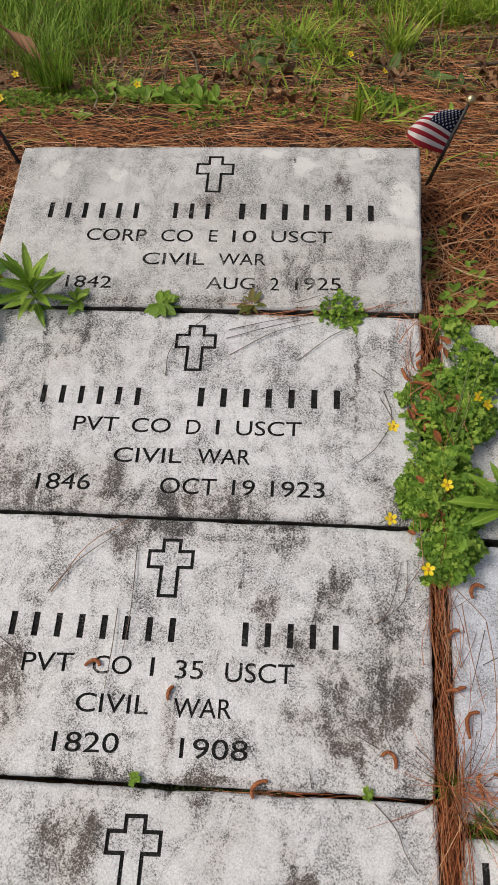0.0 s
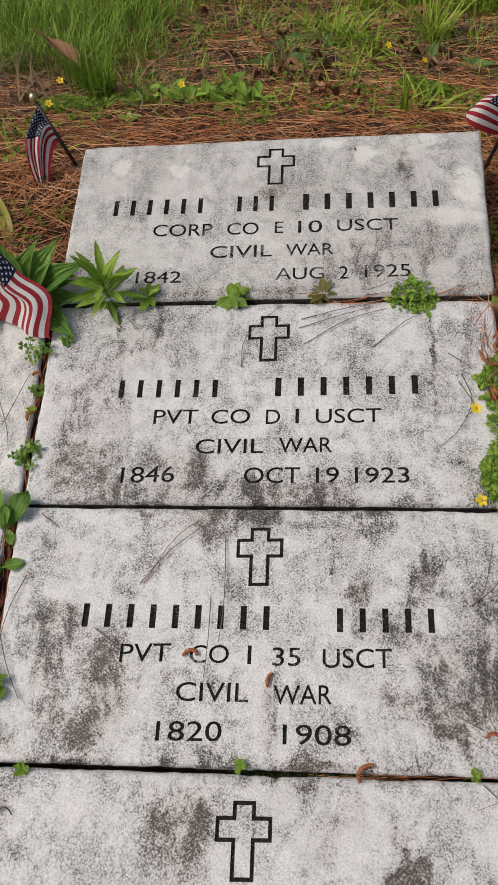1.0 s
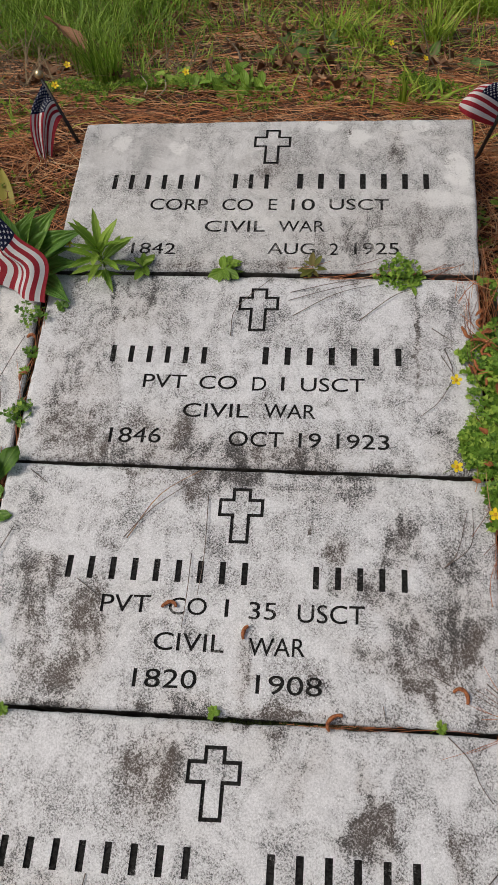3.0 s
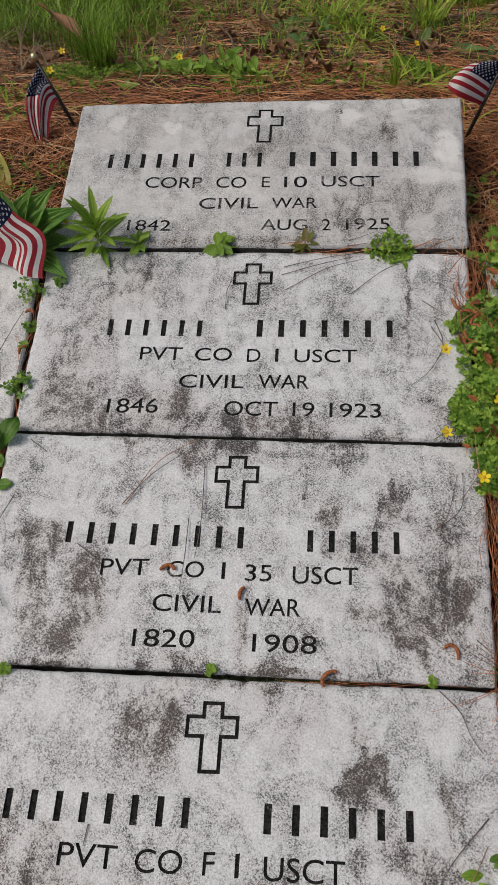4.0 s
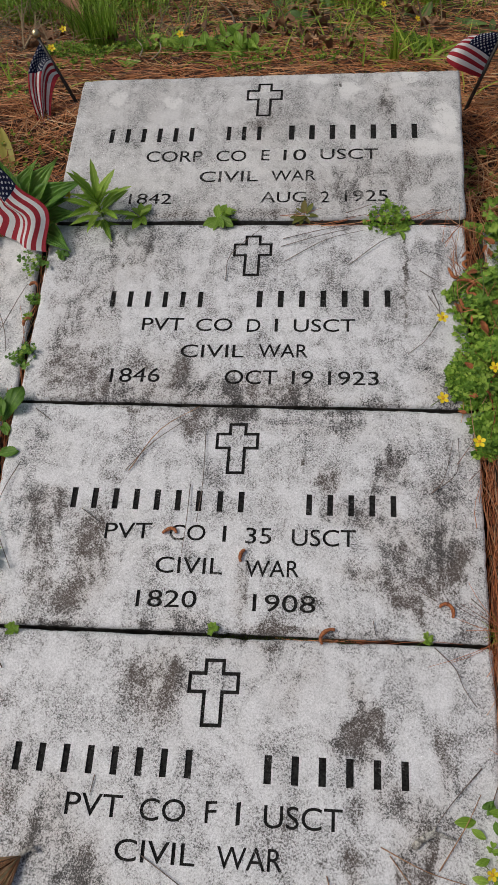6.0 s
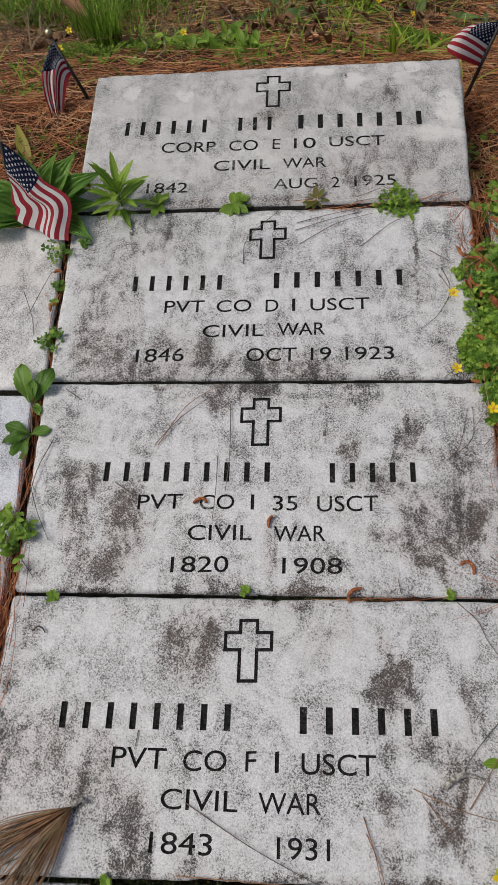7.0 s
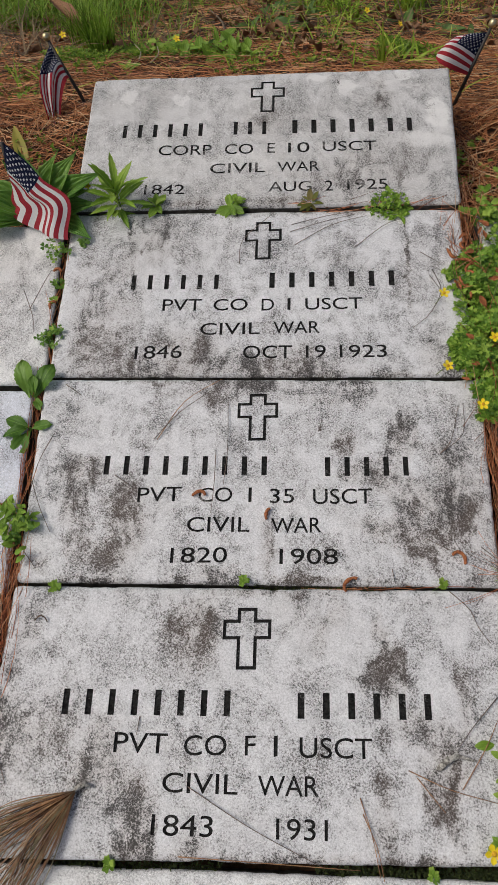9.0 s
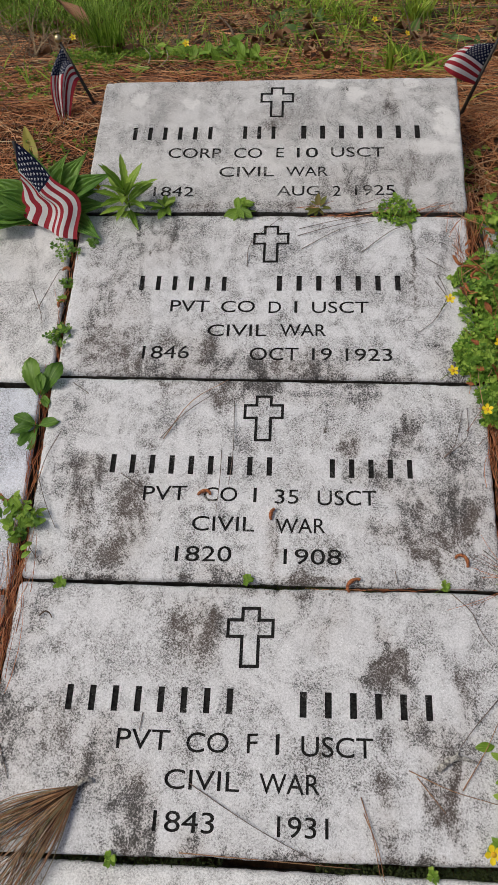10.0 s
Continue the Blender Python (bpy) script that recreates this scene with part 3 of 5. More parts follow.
YELLOWING = foliage("yellowing_leaf", (0.18, 0.20, 0.03), (0.32, 0.31, 0.05), (0.42, 0.36, 0.09), 50, False)
STEM = simple("stem", (0.08, 0.13, 0.025), (0.17, 0.22, 0.05), 80)
PETAL = simple("yellow_petal", (0.82, 0.60, 0.008), (0.92, 0.74, 0.02), 200, 0.5)
MOSS = simple("moss", (0.012, 0.024, 0.005), (0.06, 0.08, 0.014), 240, 0.95, 0.004)
RED = simple("flag_red", (0.33, 0.013, 0.026), (0.41, 0.022, 0.04), 400, 0.75, through_light=0.3)
WHITE = simple("flag_white", (0.78, 0.77, 0.77), (0.86, 0.85, 0.84), 400, 0.75, through_light=0.3)
BLUE = simple("flag_blue", (0.009, 0.012, 0.036), (0.015, 0.020, 0.052), 400, 0.9)
BLUE.node_tree.nodes["Principled BSDF"].inputs["Specular IOR Level"].default_value = 0.2
POLE = simple("flag_pole", (0.012, 0.010, 0.009), (0.035, 0.03, 0.026), 200, 0.5)
GOLD = Tree("gilt", 0.3)
GOLD.b.inputs["Metallic"].default_value = 0.9
GOLD = GOLD.colour((0.72, 0.60, 0.34))

# ---- curves as thin tubes ----
def tube(points, radius, sides=4, taper=0.5, closed=True):
    """Vertices and faces of a thin tube through the points, thinner towards its end."""
    pts = [Vector(p) for p in points]
    verts, faces = [], []
    n = len(pts)
    for i, p in enumerate(pts):
        t = (pts[min(i + 1, n - 1)] - pts[max(i - 1, 0)]).normalized()
        side = t.cross(Vector((0, 0, 1)))
        side = side.normalized() if side.length > 1e-4 else Vector((1, 0, 0))
        up = side.cross(t)
        r = radius[i] if isinstance(radius, (list, tuple)) else radius * (1 - taper * i / (n - 1))
        for k in range(sides):
            a = 2 * math.pi * k / sides
            verts.append(p + side * (r * math.cos(a)) + up * (r * math.sin(a)))
    for i in range(n - 1):
        for k in range(sides):
            j = (k + 1) % sides
            faces.append((i * sides + k, i * sides + j, (i + 1) * sides + j, (i + 1) * sides + k))
    if closed:
        faces.append(tuple(range(sides))[::-1])
        faces.append(tuple((n - 1) * sides + k for k in range(sides)))
    return verts, faces


def glide(points, n):
    """Smooth run of n points through a few given ones."""
    p = [Vector(q) for q in points]
    if len(p) == 2:
        return [p[0].lerp(p[1], i / (n - 1)) for i in range(n)]
    p = [2 * p[0] - p[1]] + p + [2 * p[-1] - p[-2]]
    out = []
    for i in range(n):
        s = i / (n - 1) * (len(p) - 3)
        k = min(int(s), len(p) - 4)
        t = s - k
        a, b, c, d = p[k:k + 4]
        out.append(0.5 * ((2 * b) + (c - a) * t + (2 * a - 5 * b + 4 * c - d) * t * t + (3 * b - a - 3 * c + d) * t ** 3))
    return out


class Heap:
    """Gathers many small pieces into one mesh."""

    def __init__(self):
        self.v, self.f = [], []

    def add(self, verts, faces):
        k = len(self.v)
        self.v += [tuple(p) for p in verts]
        self.f += [tuple(i + k for i in f) for f in faces]

    def done(self, name, material, label, category="", parent=None, smooth=False):
        ob = mesh_object(name, self.v, self.f, material, parent, label, smooth)
        return tagged(ob, label, category, kind="stuff")


def litter_needle(rnd, x, y, z, az, length, bend=0.12, radius=0.0007, follow=True):
    """One fallen needle that lies along the ground."""
    pts = []
    curve = rnd.uniform(-bend, bend) * length
    dx, dy = math.cos(az), math.sin(az)
    tip = rnd.uniform(-0.004, 0.012)
    for i in range(5):
        u = i / 4 - 0.5
        c = curve * (1 - 4 * u * u)
        px, py = x + dx * u * length - dy * c, y + dy * u * length + dx * c
        base = ground_z(px, py) if follow else 0.0
        pts.append((px, py, base + z + tip * (u + 0.5)))
    return tube(pts, radius, 3, 0.45, False)


# ---- pine litter on the ground ----
rnd = random.Random(11)
litter = Heap()


def on_stone(x, y):
    return -0.320 < x < 0.328 and y < 0.71 or abs(x) > 0.31 and y < 0.385


def scatter(count, x0, x1, y0, y1, keep, length=(0.05, 0.14), lift=0.016):
    n = 0
    while n < count:
        x, y = rnd.uniform(x0, x1), rnd.uniform(y0, y1)
        if rnd.random() > keep(x, y) or on_stone(x, y):
            continue
        az = rnd.gauss(0.15, 0.8) if rnd.random() < 0.4 else rnd.uniform(0, math.pi)
        litter.add(*litter_needle(rnd, x, y, rnd.uniform(0.001, lift), az, rnd.uniform(*length), 0.16, 0.0008))
        n += 1


scatter(5600, -1.05, 1.1, 0.66, 1.27, lambda x, y: 1.0 if y < 1.08 else 0.7)
scatter(6800, -1.15, 1.3, 1.12, 2.25, lambda x, y: 0.4 + 0.6 * max(0, noise.noise((x * 4, y * 4, 2.0))))
scatter(2000, -1.0, -0.31, 0.36, 0.74, lambda x, y: 1.0)
scatter(2700, 0.325, 1.0, 0.38, 0.76, lambda x, y: 1.0, lift=0.026)
litter.done("pine_litter", NEEDLE, "rust-brown fallen pine needles matted over the soil", "pine needles")

gap_litter = Heap()
for count, x, sx, y0, y1, top in ((360, 0.3215, 0.0055, -0.61, 0.06, 0.004), (90, 0.321, 0.008, -0.33, -0.17, 0.012), (160, -0.304, 0.004, -0.60, 0.05, 0.0), (70, -0.3035, 0.003, 0.05, 0.32, -0.006), (110, 0.322, 0.007, 0.22, 0.41, -0.004), (150, -0.300, 0.010, -0.42, -0.19, 0.005)):
    for _ in range(count):
        y = rnd.uniform(y0, y1)
        gx_ = x + rnd.gauss(0, sx)
        gap_litter.add(*litter_needle(rnd, gx_, y, rnd.uniform(-0.03, top), math.pi / 2 + rnd.gauss(0, 0.15), rnd.uniform(0.04, 0.13), 0.09, 0.00052, False))
for _ in range(30):
    az = rnd.gauss(-0.2, 1.1)
    gap_litter.add(*litter_needle(rnd, 0.334 + 0.05 * math.cos(az), -0.231 + 0.05 * math.sin(az), rnd.uniform(0.001, 0.014), az + rnd.gauss(0, 0.25), rnd.uniform(0.05, 0.12), 0.1, 0.0005, False))
for _ in range(60):
    gap_litter.add(*litter_needle(rnd, rnd.uniform(0.05, 0.31), 0.377 + rnd.gauss(0, 0.005), rnd.uniform(-0.02, 0.006), rnd.gauss(0.03, 0.2), rnd.uniform(0.03, 0.09), 0.1, 0.0006, False))
for _ in range(12):
    gap_litter.add(*litter_needle(rnd, rnd.uniform(0.1, 0.3), -0.239, rnd.uniform(-0.02, 0.003), rnd.gauss(0.03, 0.05), rnd.uniform(0.05, 0.14), 0.05, 0.0005, False))
for _ in range(12):
    gap_litter.add(*litter_needle(rnd, rnd.gauss(0.296, 0.008), rnd.uniform(0.285, 0.37), rnd.uniform(0.001, 0.006), math.pi / 2 + rnd.gauss(0, 0.22), rnd.uniform(0.04, 0.09), 0.08, 0.00045, False))
for _ in range(14):
    gap_litter.add(*litter_needle(rnd, rnd.gauss(0.330, 0.02), rnd.uniform(0.10, 0.38), rnd.uniform(0.004, 0.03), math.pi / 2 + rnd.gauss(0, 0.6), rnd.uniform(0.04, 0.09), 0.1, 0.0007, False))
for _ in range(34):
    az = rnd.choice((rnd.gauss(3.0, 0.45), rnd.gauss(0.0, 0.6), rnd.gauss(-0.6, 0.5)))
    L = rnd.uniform(0.03, 0.075)
    gap_litter.add(*litter_needle(rnd, 0.322 + 0.5 * L * math.cos(az), -0.223 + 0.5 * L * math.sin(az), rnd.uniform(0.003, 0.012), az, L, 0.08, 0.00045, False))
for _ in range(90):
    gap_litter.add(*litter_needle(rnd, 0.326 + rnd.gauss(0, 0.010), rnd.uniform(-0.6, 0.02), rnd.uniform(0.0, 0.008), math.pi / 2 + rnd.gauss(0, 0.4), rnd.uniform(0.03, 0.09), 0.12, 0.0005, False))
for _ in range(22):
    gap_litter.add(*litter_needle(rnd, rnd.gauss(0.318, 0.014), rnd.uniform(0.02, 0.36), rnd.uniform(0.006, 0.032), math.pi / 2 + rnd.gauss(0, 0.5), rnd.uniform(0.03, 0.08), 0.1, 0.0006, False))
gap_litter.done("gap_needles", GAP_NEEDLE, "rust-brown pine needles packed in the joints between the stones", "pine needles")

# ---- single needles lying on the stones ----
LYING = (
    (((-0.2664, 0.0415), (-0.2417, 0.0242)), 0), (((-0.2719, -0.0354), (-0.2863, -0.0826), (-0.2923, -0.1368)), 0), (((-0.2953, -0.0962), (-0.2769, -0.1397), (-0.2574, -0.1766)), 0),
    (((-0.1308, -0.0426), (-0.0968, 0.0153), (-0.0476, 0.0539)), 1), (((-0.1347, -0.0416), (-0.103, -0.002), (-0.0546, 0.0404)), 0), (((-0.0374, 0.0201), (-0.0347, -0.0564), (-0.0384, -0.1069)), 0),
    (((-0.0503, -0.0574), (-0.0502, -0.1069), (-0.0527, -0.1468)), 0), (((0.2465, -0.0564), (0.2625, -0.0369), (0.2768, 0.0158)), 0), (((0.2465, -0.0564), (0.2784, -0.0282), (0.2838, 0.0206)), 0),
    (((-0.0308, 0.2575), (-0.0263, 0.3024), (0.0211, 0.3608)), 0), (((0.0479, 0.3353), (0.1103, 0.3529), (0.1641, 0.3658)), 0), (((0.0457, 0.321), (0.1014, 0.3405), (0.1454, 0.357)), 0),
    (((0.0531, 0.2952), (0.1101, 0.3329), (0.1639, 0.3543)), 0), (((0.1447, 0.291), (0.1891, 0.3315), (0.2206, 0.3499)), 0), (((0.2435, 0.2829), (0.2719, 0.2619)), 0),
    (((0.259, 0.2503), (0.2685, 0.2088), (0.2494, 0.1672), (0.2236, 0.1439)), 0), (((0.254, 0.2396), (0.2763, 0.1982)), 0), (((-0.0608, -0.4682), (0.0115, -0.5078), (0.0892, -0.5425)), 0),
    (((0.1279, -0.4737), (0.1393, -0.5106), (0.1468, -0.5493)), 1), (((0.1306, -0.4896), (0.1442, -0.5216), (0.1508, -0.5524)), 1), (((0.182, -0.4447), (0.2266, -0.4631), (0.2765, -0.4747)), 1),
    (((0.1908, -0.4517), (0.2194, -0.4858)), 1), (((-0.1203, -0.3958), (-0.1227, -0.4163)), 0), (((0.2434, -0.2422), (0.2646, -0.2639), (0.2734, -0.2857), (0.286, -0.3031)), 0), (((0.2473, -0.1888), (0.2196, -0.1749)), 0),
    (((0.2876, -0.3647), (0.2572, -0.397), (0.24, -0.4186)), 0), (((0.2396, -0.4623), (0.268, -0.4199), (0.2853, -0.3894)), 1), (((0.2871, -0.1842), (0.3029, -0.198)), 0), (((-0.2793, -0.438), (-0.2635, -0.4725)), 0),
    (((-0.0669, -0.5363), (0.0427, -0.5399), (0.126, -0.5431)), 1), (((0.1756, -0.2159), (0.1784, -0.2326)), 0), (((-0.287, -0.2027), (-0.2691, -0.2242)), 0), (((-0.1822, -0.0956), (-0.1535, -0.1151)), 0),
    (((0.3449, -0.0263), (0.3515, -0.0852), (0.3639, -0.1442)), 1), (((0.3694, -0.0556), (0.3492, -0.1245)), 0), (((0.3642, -0.0949), (0.3987, -0.0763)), 0), (((0.3715, -0.0458), (0.3766, -0.1058), (0.3721, -0.1949)), 1),
    (((-0.3394, 0.1666), (-0.324, 0.2142), (-0.3166, 0.2427)), 0), (((-0.3528, 0.2046), (-0.3319, 0.1571), (-0.3259, 0.1285)), 0),
)
for path, tone in LYING:
    pts = glide([(x, y, 0.0016 + (0.003 if len(path) > 2 and 0 < i < len(path) - 1 else 0)) for i, (x, y) in enumerate(path)], 9)
    v, f = tube(pts, 0.00062, 5, 0.4)
    tagged(mesh_object("pine_needle", v, f, RUST_NEEDLE if tone else GREY_NEEDLE, smooth=True), "single dry pine needle lying on a marble marker" if not tone else "rust-coloured pine needle lying on a marble marker", "pine needle", "fallen pine needles")

# ---- bunch of needles on the fourth stone ----
bunch = thing("needle_bunch", (-0.1834, -0.4764, 0), "fan of dry tan pine needles broken off with its twig", "pine needles")
rnd = random.Random(5)
for i in range(120):
    a = math.radians(rnd.triangular(198, 214, 204) if i % 3 == 0 else rnd.triangular(222, 252, 246) if i % 3 == 1 else rnd.uniform(204, 250))
    L = rnd.uniform(0.10, 0.17)
    h = rnd.uniform(0.002, 0.020)
    bend = rnd.uniform(-0.012, 0.012)
    d, s = Vector((math.cos(a), math.sin(a), 0)), Vector((-math.sin(a), math.cos(a), 0))
    v, f = tube(glide([(0, 0, 0.005 + rnd.uniform(0, 0.004)), d * L * 0.5 + s * bend + Vector((0, 0, 0.005 + h)), d * L + Vector((0, 0, 0.002 + h * 0.6))], 7), 0.00062, 4, 0.4)
    mesh_object("needle", v, f, rnd.choice((TAN_NEEDLE, TAN_NEEDLE, RUST_NEEDLE, RUST_NEEDLE, DARK_NEEDLE, OLIVE_NEEDLE)), bunch, smooth=True)
v, f = tube(glide([(0.016, 0.004, 0.004), (0.008, 0.007, 0.007), (-0.004, -0.002, 0.006)], 6), [0.0012, 0.0022, 0.0028, 0.003, 0.0026, 0.0018], 6)
mesh_object("twig", v, f, BARK, bunch, "dark broken twig end", True)

# ---- lichened twig on the fourth stone ----
twig = thing("twig", (0.2139, -0.4431, 0), "short grey lichen-covered twig on a marble marker", "twig")
v, f = tube(glide([(0, 0, 0.004), (0.012, 0.010, 0.005), (0.024, 0.014, 0.005), (0.043, 0.010, 0.003)], 10), [0.0030, 0.0042, 0.0034, 0.0040, 0.0032, 0.0034, 0.0026, 0.0020, 0.0018, 0.0014], 7)
mesh_object("stick", v, f, BARK, twig, smooth=True)
v, f = tube(glide([(0.018, 0.012, 0.005), (0.022, 0.019, 0.006), (0.024, 0.021, 0.006)], 4), 0.0013, 5)
mesh_object("side_shoot", v, f, BARK, twig, smooth=True)

# small curled stalk on the fourth stone
v, f = tube(glide([(-0.259, -0.290, 0.002), (-0.252, -0.285, 0.006), (-0.246, -0.287, 0.005), (-0.243, -0.292, 0.002)], 9), 0.0010, 5, 0.3)
tagged(mesh_object("leaf_stalk", v, f, DARK_NEEDLE, smooth=True), "small dark curled leaf stalk on a marble marker", "stalk")

# ---- curled catkins ----
def catkin_mesh(turn, r, thick, seed):
    q = random.Random(seed)
    pts = []
    for i in range(12):
        a = turn * i / 11
        k = r * (1 + 0.10 * math.sin(i * 0.6 + seed))
        pts.append((k * math.cos(a), k * math.sin(a), thick * 0.8))
    rad = [thick * (0.45 + 0.55 * math.sin(math.pi * (0.12 + 0.8 * i / 11))) * q.uniform(0.86, 1.12) for i in range(12)]
    return tube(pts, rad, 7)


CATKIN_SCALE = 1.12
CATKINS = ((-0.0718, -0.1185, 20, 2.6, 0.0075), (0.0187, -0.1492, 100, 2.2, 0.007), (0.119, -0.2341, 60, 2.8, 0.009), (0.2632, -0.1958, -40, 3.2, 0.008), (0.3104, -0.0028, 150, 3.0, 0.010),
           (0.3579, -0.0107, 60, 2.6, 0.010), (0.344, -0.1658, 100, 2.0, 0.016), (0.2994, 0.2572, 10, 2.2, 0.012), (0.3072, 0.2408, 80, 2.0, 0.012), (0.302, 0.2119, 160, 2.4, 0.010), (-0.3225, -0.1387, 200, 2.0, 0.011),
           (-0.309, 0.2427, 20, 2.4, 0.006), (-0.3086, 0.1762, 80, 2.4, 0.007), (0.3217, -0.0752, 80, 1.2, 0.016), (0.3223, -0.1341, 70, 1.2, 0.016), (0.2926, 0.263, 170, 1.6, 0.012), (0.3022, 0.2321, 20, 1.4, 0.013), (0.3045, 0.2794, 120, 1.8, 0.009), (0.3078, 0.1877, 95, 1.6, 0.010), (0.3582, -0.2283, 140, 1.5, 0.014), (0.368, -0.2097, 20, 1.5, 0.012))
for k, (x, y, az, turn, r) in enumerate(CATKINS):
    v, f = catkin_mesh(turn, r, 0.0022, k)
    ob = mesh_object("catkin", v, f, CATKIN, smooth=True)
    ob.matrix_world = pose(x, y, 0.014 if 0.15 < y < 0.3 and x > 0.28 else 0.001, 0, 0, az) @ Matrix.Translation((0, -r, 0)) @ Matrix.Diagonal((CATKIN_SCALE,) * 3 + (1,))
    tagged(ob, "curled rust-orange dried catkin fallen among the stones", "catkin", "fallen catkins")


# ---- leaves ----
def leaf_mesh(name, material, rows, width, fold=0.12, droop=0.3, teeth=0.0, wave=0.0, blunt=0.6, seed=0):
    """A leaf one unit long along y, from its stalk at the origin: a raised sheet of 4 strips with a sunk midrib."""
    verts, faces = [], []
    for i in range(rows + 1):
        t = i / rows
        w = width * (math.sin(math.pi * min(1, t ** blunt * 0.97 + 0.03)) ** 0.8)
        if teeth and i % 2:
            w *= 1 - teeth
        for k in (-1, -0.5, 0, 0.5, 1):
            z = -droop * t * t + abs(k) * fold * w + (wave * math.sin(t * 9 + k * 2 + seed) * abs(k) * width)
            verts.append((k * w * 0.5, t, z + (0.015 * width if abs(k) == 0.5 else 0)))
    for i in range(rows):
        for k in range(4):
            a = i * 5 + k
            faces.append((a, a + 1, a + 6, a + 5))
    me = bpy.data.meshes.new(name)
    me.from_pydata(verts, [], faces)
    me.materials.append(material)
    me.polygons.foreach_set("use_smooth", [True] * len(me.polygons))
    return me


def pleated_leaf(material, width, droop, twist, seed):
    """A plantain leaf one unit long along y: narrow stalk, long blade pleated along its parallel veins."""
    rows, cols = 18, 12
    verts, faces = [], []
    for i in range(rows + 1):
        t = i / rows
        w = width * (0.10 * (1 - t) + 0.95 * math.sin(math.pi * smoothstep(0.0, 1.0, t) ** 0.92) ** 0.85)
        for k in range(cols + 1):
            u = 2 * k / cols - 1
            crest = 0.020 * width * (1 if k % 2 else -1) * min(1, w / width * 1.6)
            z = -droop * t * t + 0.34 * w * abs(u) ** 1.3 + crest + 0.06 * width * math.sin(t * 8 + u * 2.5 + seed) * abs(u)
            verts.append((u * w * 0.5 + twist * t * t, t, z))
    for i in range(rows):
        for k in range(cols):
            a = i * (cols + 1) + k
            faces.append((a, a + 1, a + cols + 2, a + cols + 1))
    me = bpy.data.meshes.new("leaf")
    me.from_pydata(verts, [], faces)
    me.materials.append(material)
    return me


def clover_mesh(material, seed):
    """Three heart-shaped leaflets, one unit across, on a short stalk."""
    verts, faces = [], []
    q = random.Random(seed)
    for k in range(3):
        a0 = math.radians(120 * k + q.uniform(-12, 12))
        lift = q.uniform(0.0, 0.16)
        prof = ((0, 0), (0.17, 0.17), (0.24, 0.33), (0.18, 0.48), (0.0, 0.42), (-0.18, 0.48), (-0.24, 0.33), (-0.17, 0.17))
        base = len(verts)
        for px, py in prof:
            z = lift * py * 2 + abs(px) * 0.25 - 0.25 * py * py
            verts.append((px * math.cos(a0) - py * math.sin(a0), px * math.sin(a0) + py * math.cos(a0), z))
        mid = len(verts)
        verts.append((-0.25 * math.sin(a0), 0.25 * math.cos(a0), lift * 0.5 - 0.02))
        for i in range(8):
            faces.append((mid, base + i, base + (i + 1) % 8))
    v, f = tube([(0, 0, 0), (0.05, 0.02, -0.6), (0.02, 0.0, -1.3)], 0.03, 3, 0.0, False)
    faces += [tuple(i + len(verts) for i in g) for g in f]
    verts += [tuple(p) for p in v]
    me = bpy.data.meshes.new("clover_leaf")
    me.from_pydata(verts, [], faces)
    me.materials.append(material)
    return me


def put_part(name, me, parent, m, label=""):
    ob = new(name, me)
    ob.parent = parent
    ob.matrix_basis = m
    return tagged(ob, label)


def leaf_at(parent, me, az, pitch, length, at=(0, 0, 0), roll=0.0, name="leaf", label=""):
    """az: the way it points, in degrees from +x; pitch: degrees up."""
    return put_part(name, me, parent, Matrix.Translation(at) @ pose(0, 0, 0, 0, 0, az - 90) @ pose(0, 0, 0, pitch, roll, 0) @ Matrix.Diagonal((length, length, length, 1)), label)


PETAL_MESH = leaf_mesh("petal", PETAL, 5, 0.62, 0.1, -0.05, blunt=1.6)
CENTRE = bpy.data.meshes.new("flower_centre")
_v, _f = tube([(0, 0, -0.2), (0, 0, 0.15), (0, 0, 0.3)], [0.22, 0.3, 0.1], 7)
CENTRE.from_pydata([tuple(p) for p in _v], [], _f)
CENTRE.materials.append(simple("flower_centre", (0.55, 0.28, 0.01), (0.75, 0.45, 0.02), 300))
BUD_STEM = bpy.data.meshes.new("flower_stem")
_v, _f = tube([(0, 0, 0), (0.2, 0.1, -1.5), (0.1, 0.3, -4.5)], 0.08, 4, 0.0)
BUD_STEM.from_pydata([tuple(p) for p in _v], [], _f)
BUD_STEM.materials.append(STEM)


def flower(parent, at, size, tip=15, az=0, petals=5):
    """A yellow five-petalled flower as a part of its plant."""
    head = put_part("flower", CENTRE, parent, Matrix.Translation(at) @ pose(0, 0, 0, tip, 0, az) @ Matrix.Diagonal((size, size, size, 1)), "small bright yellow five-petalled flower")
    for k in range(petals):
        leaf_at(head, PETAL_MESH, az + 360 * k / petals, 12, 1.05, name="petal")
    put_part("stem", BUD_STEM, head, Matrix.Identity(4))


PLANTAIN = [pleated_leaf(BROAD, 0.40 + 0.05 * (k % 2), 0.24, (0.05, -0.05, 0.09, -0.08)[k], k) for k in range(4)]
LANCE = [leaf_mesh("leaf", FRESH, 14, 0.215, 0.22, 0.30, teeth=0.20, wave=0.07, blunt=1.15, seed=k) for k in range(3)]
OVAL = [leaf_mesh("leaf", FRESH, 9, 0.50, 0.15, 0.25, wave=0.06, blunt=1.1, seed=k) for k in range(3)]
SORREL = [leaf_mesh("leaf", SORREL_GREEN, 18, 0.54, 0.16, 0.3, teeth=0.10, wave=0.16, blunt=1.75, seed=k) for k in range(3)]
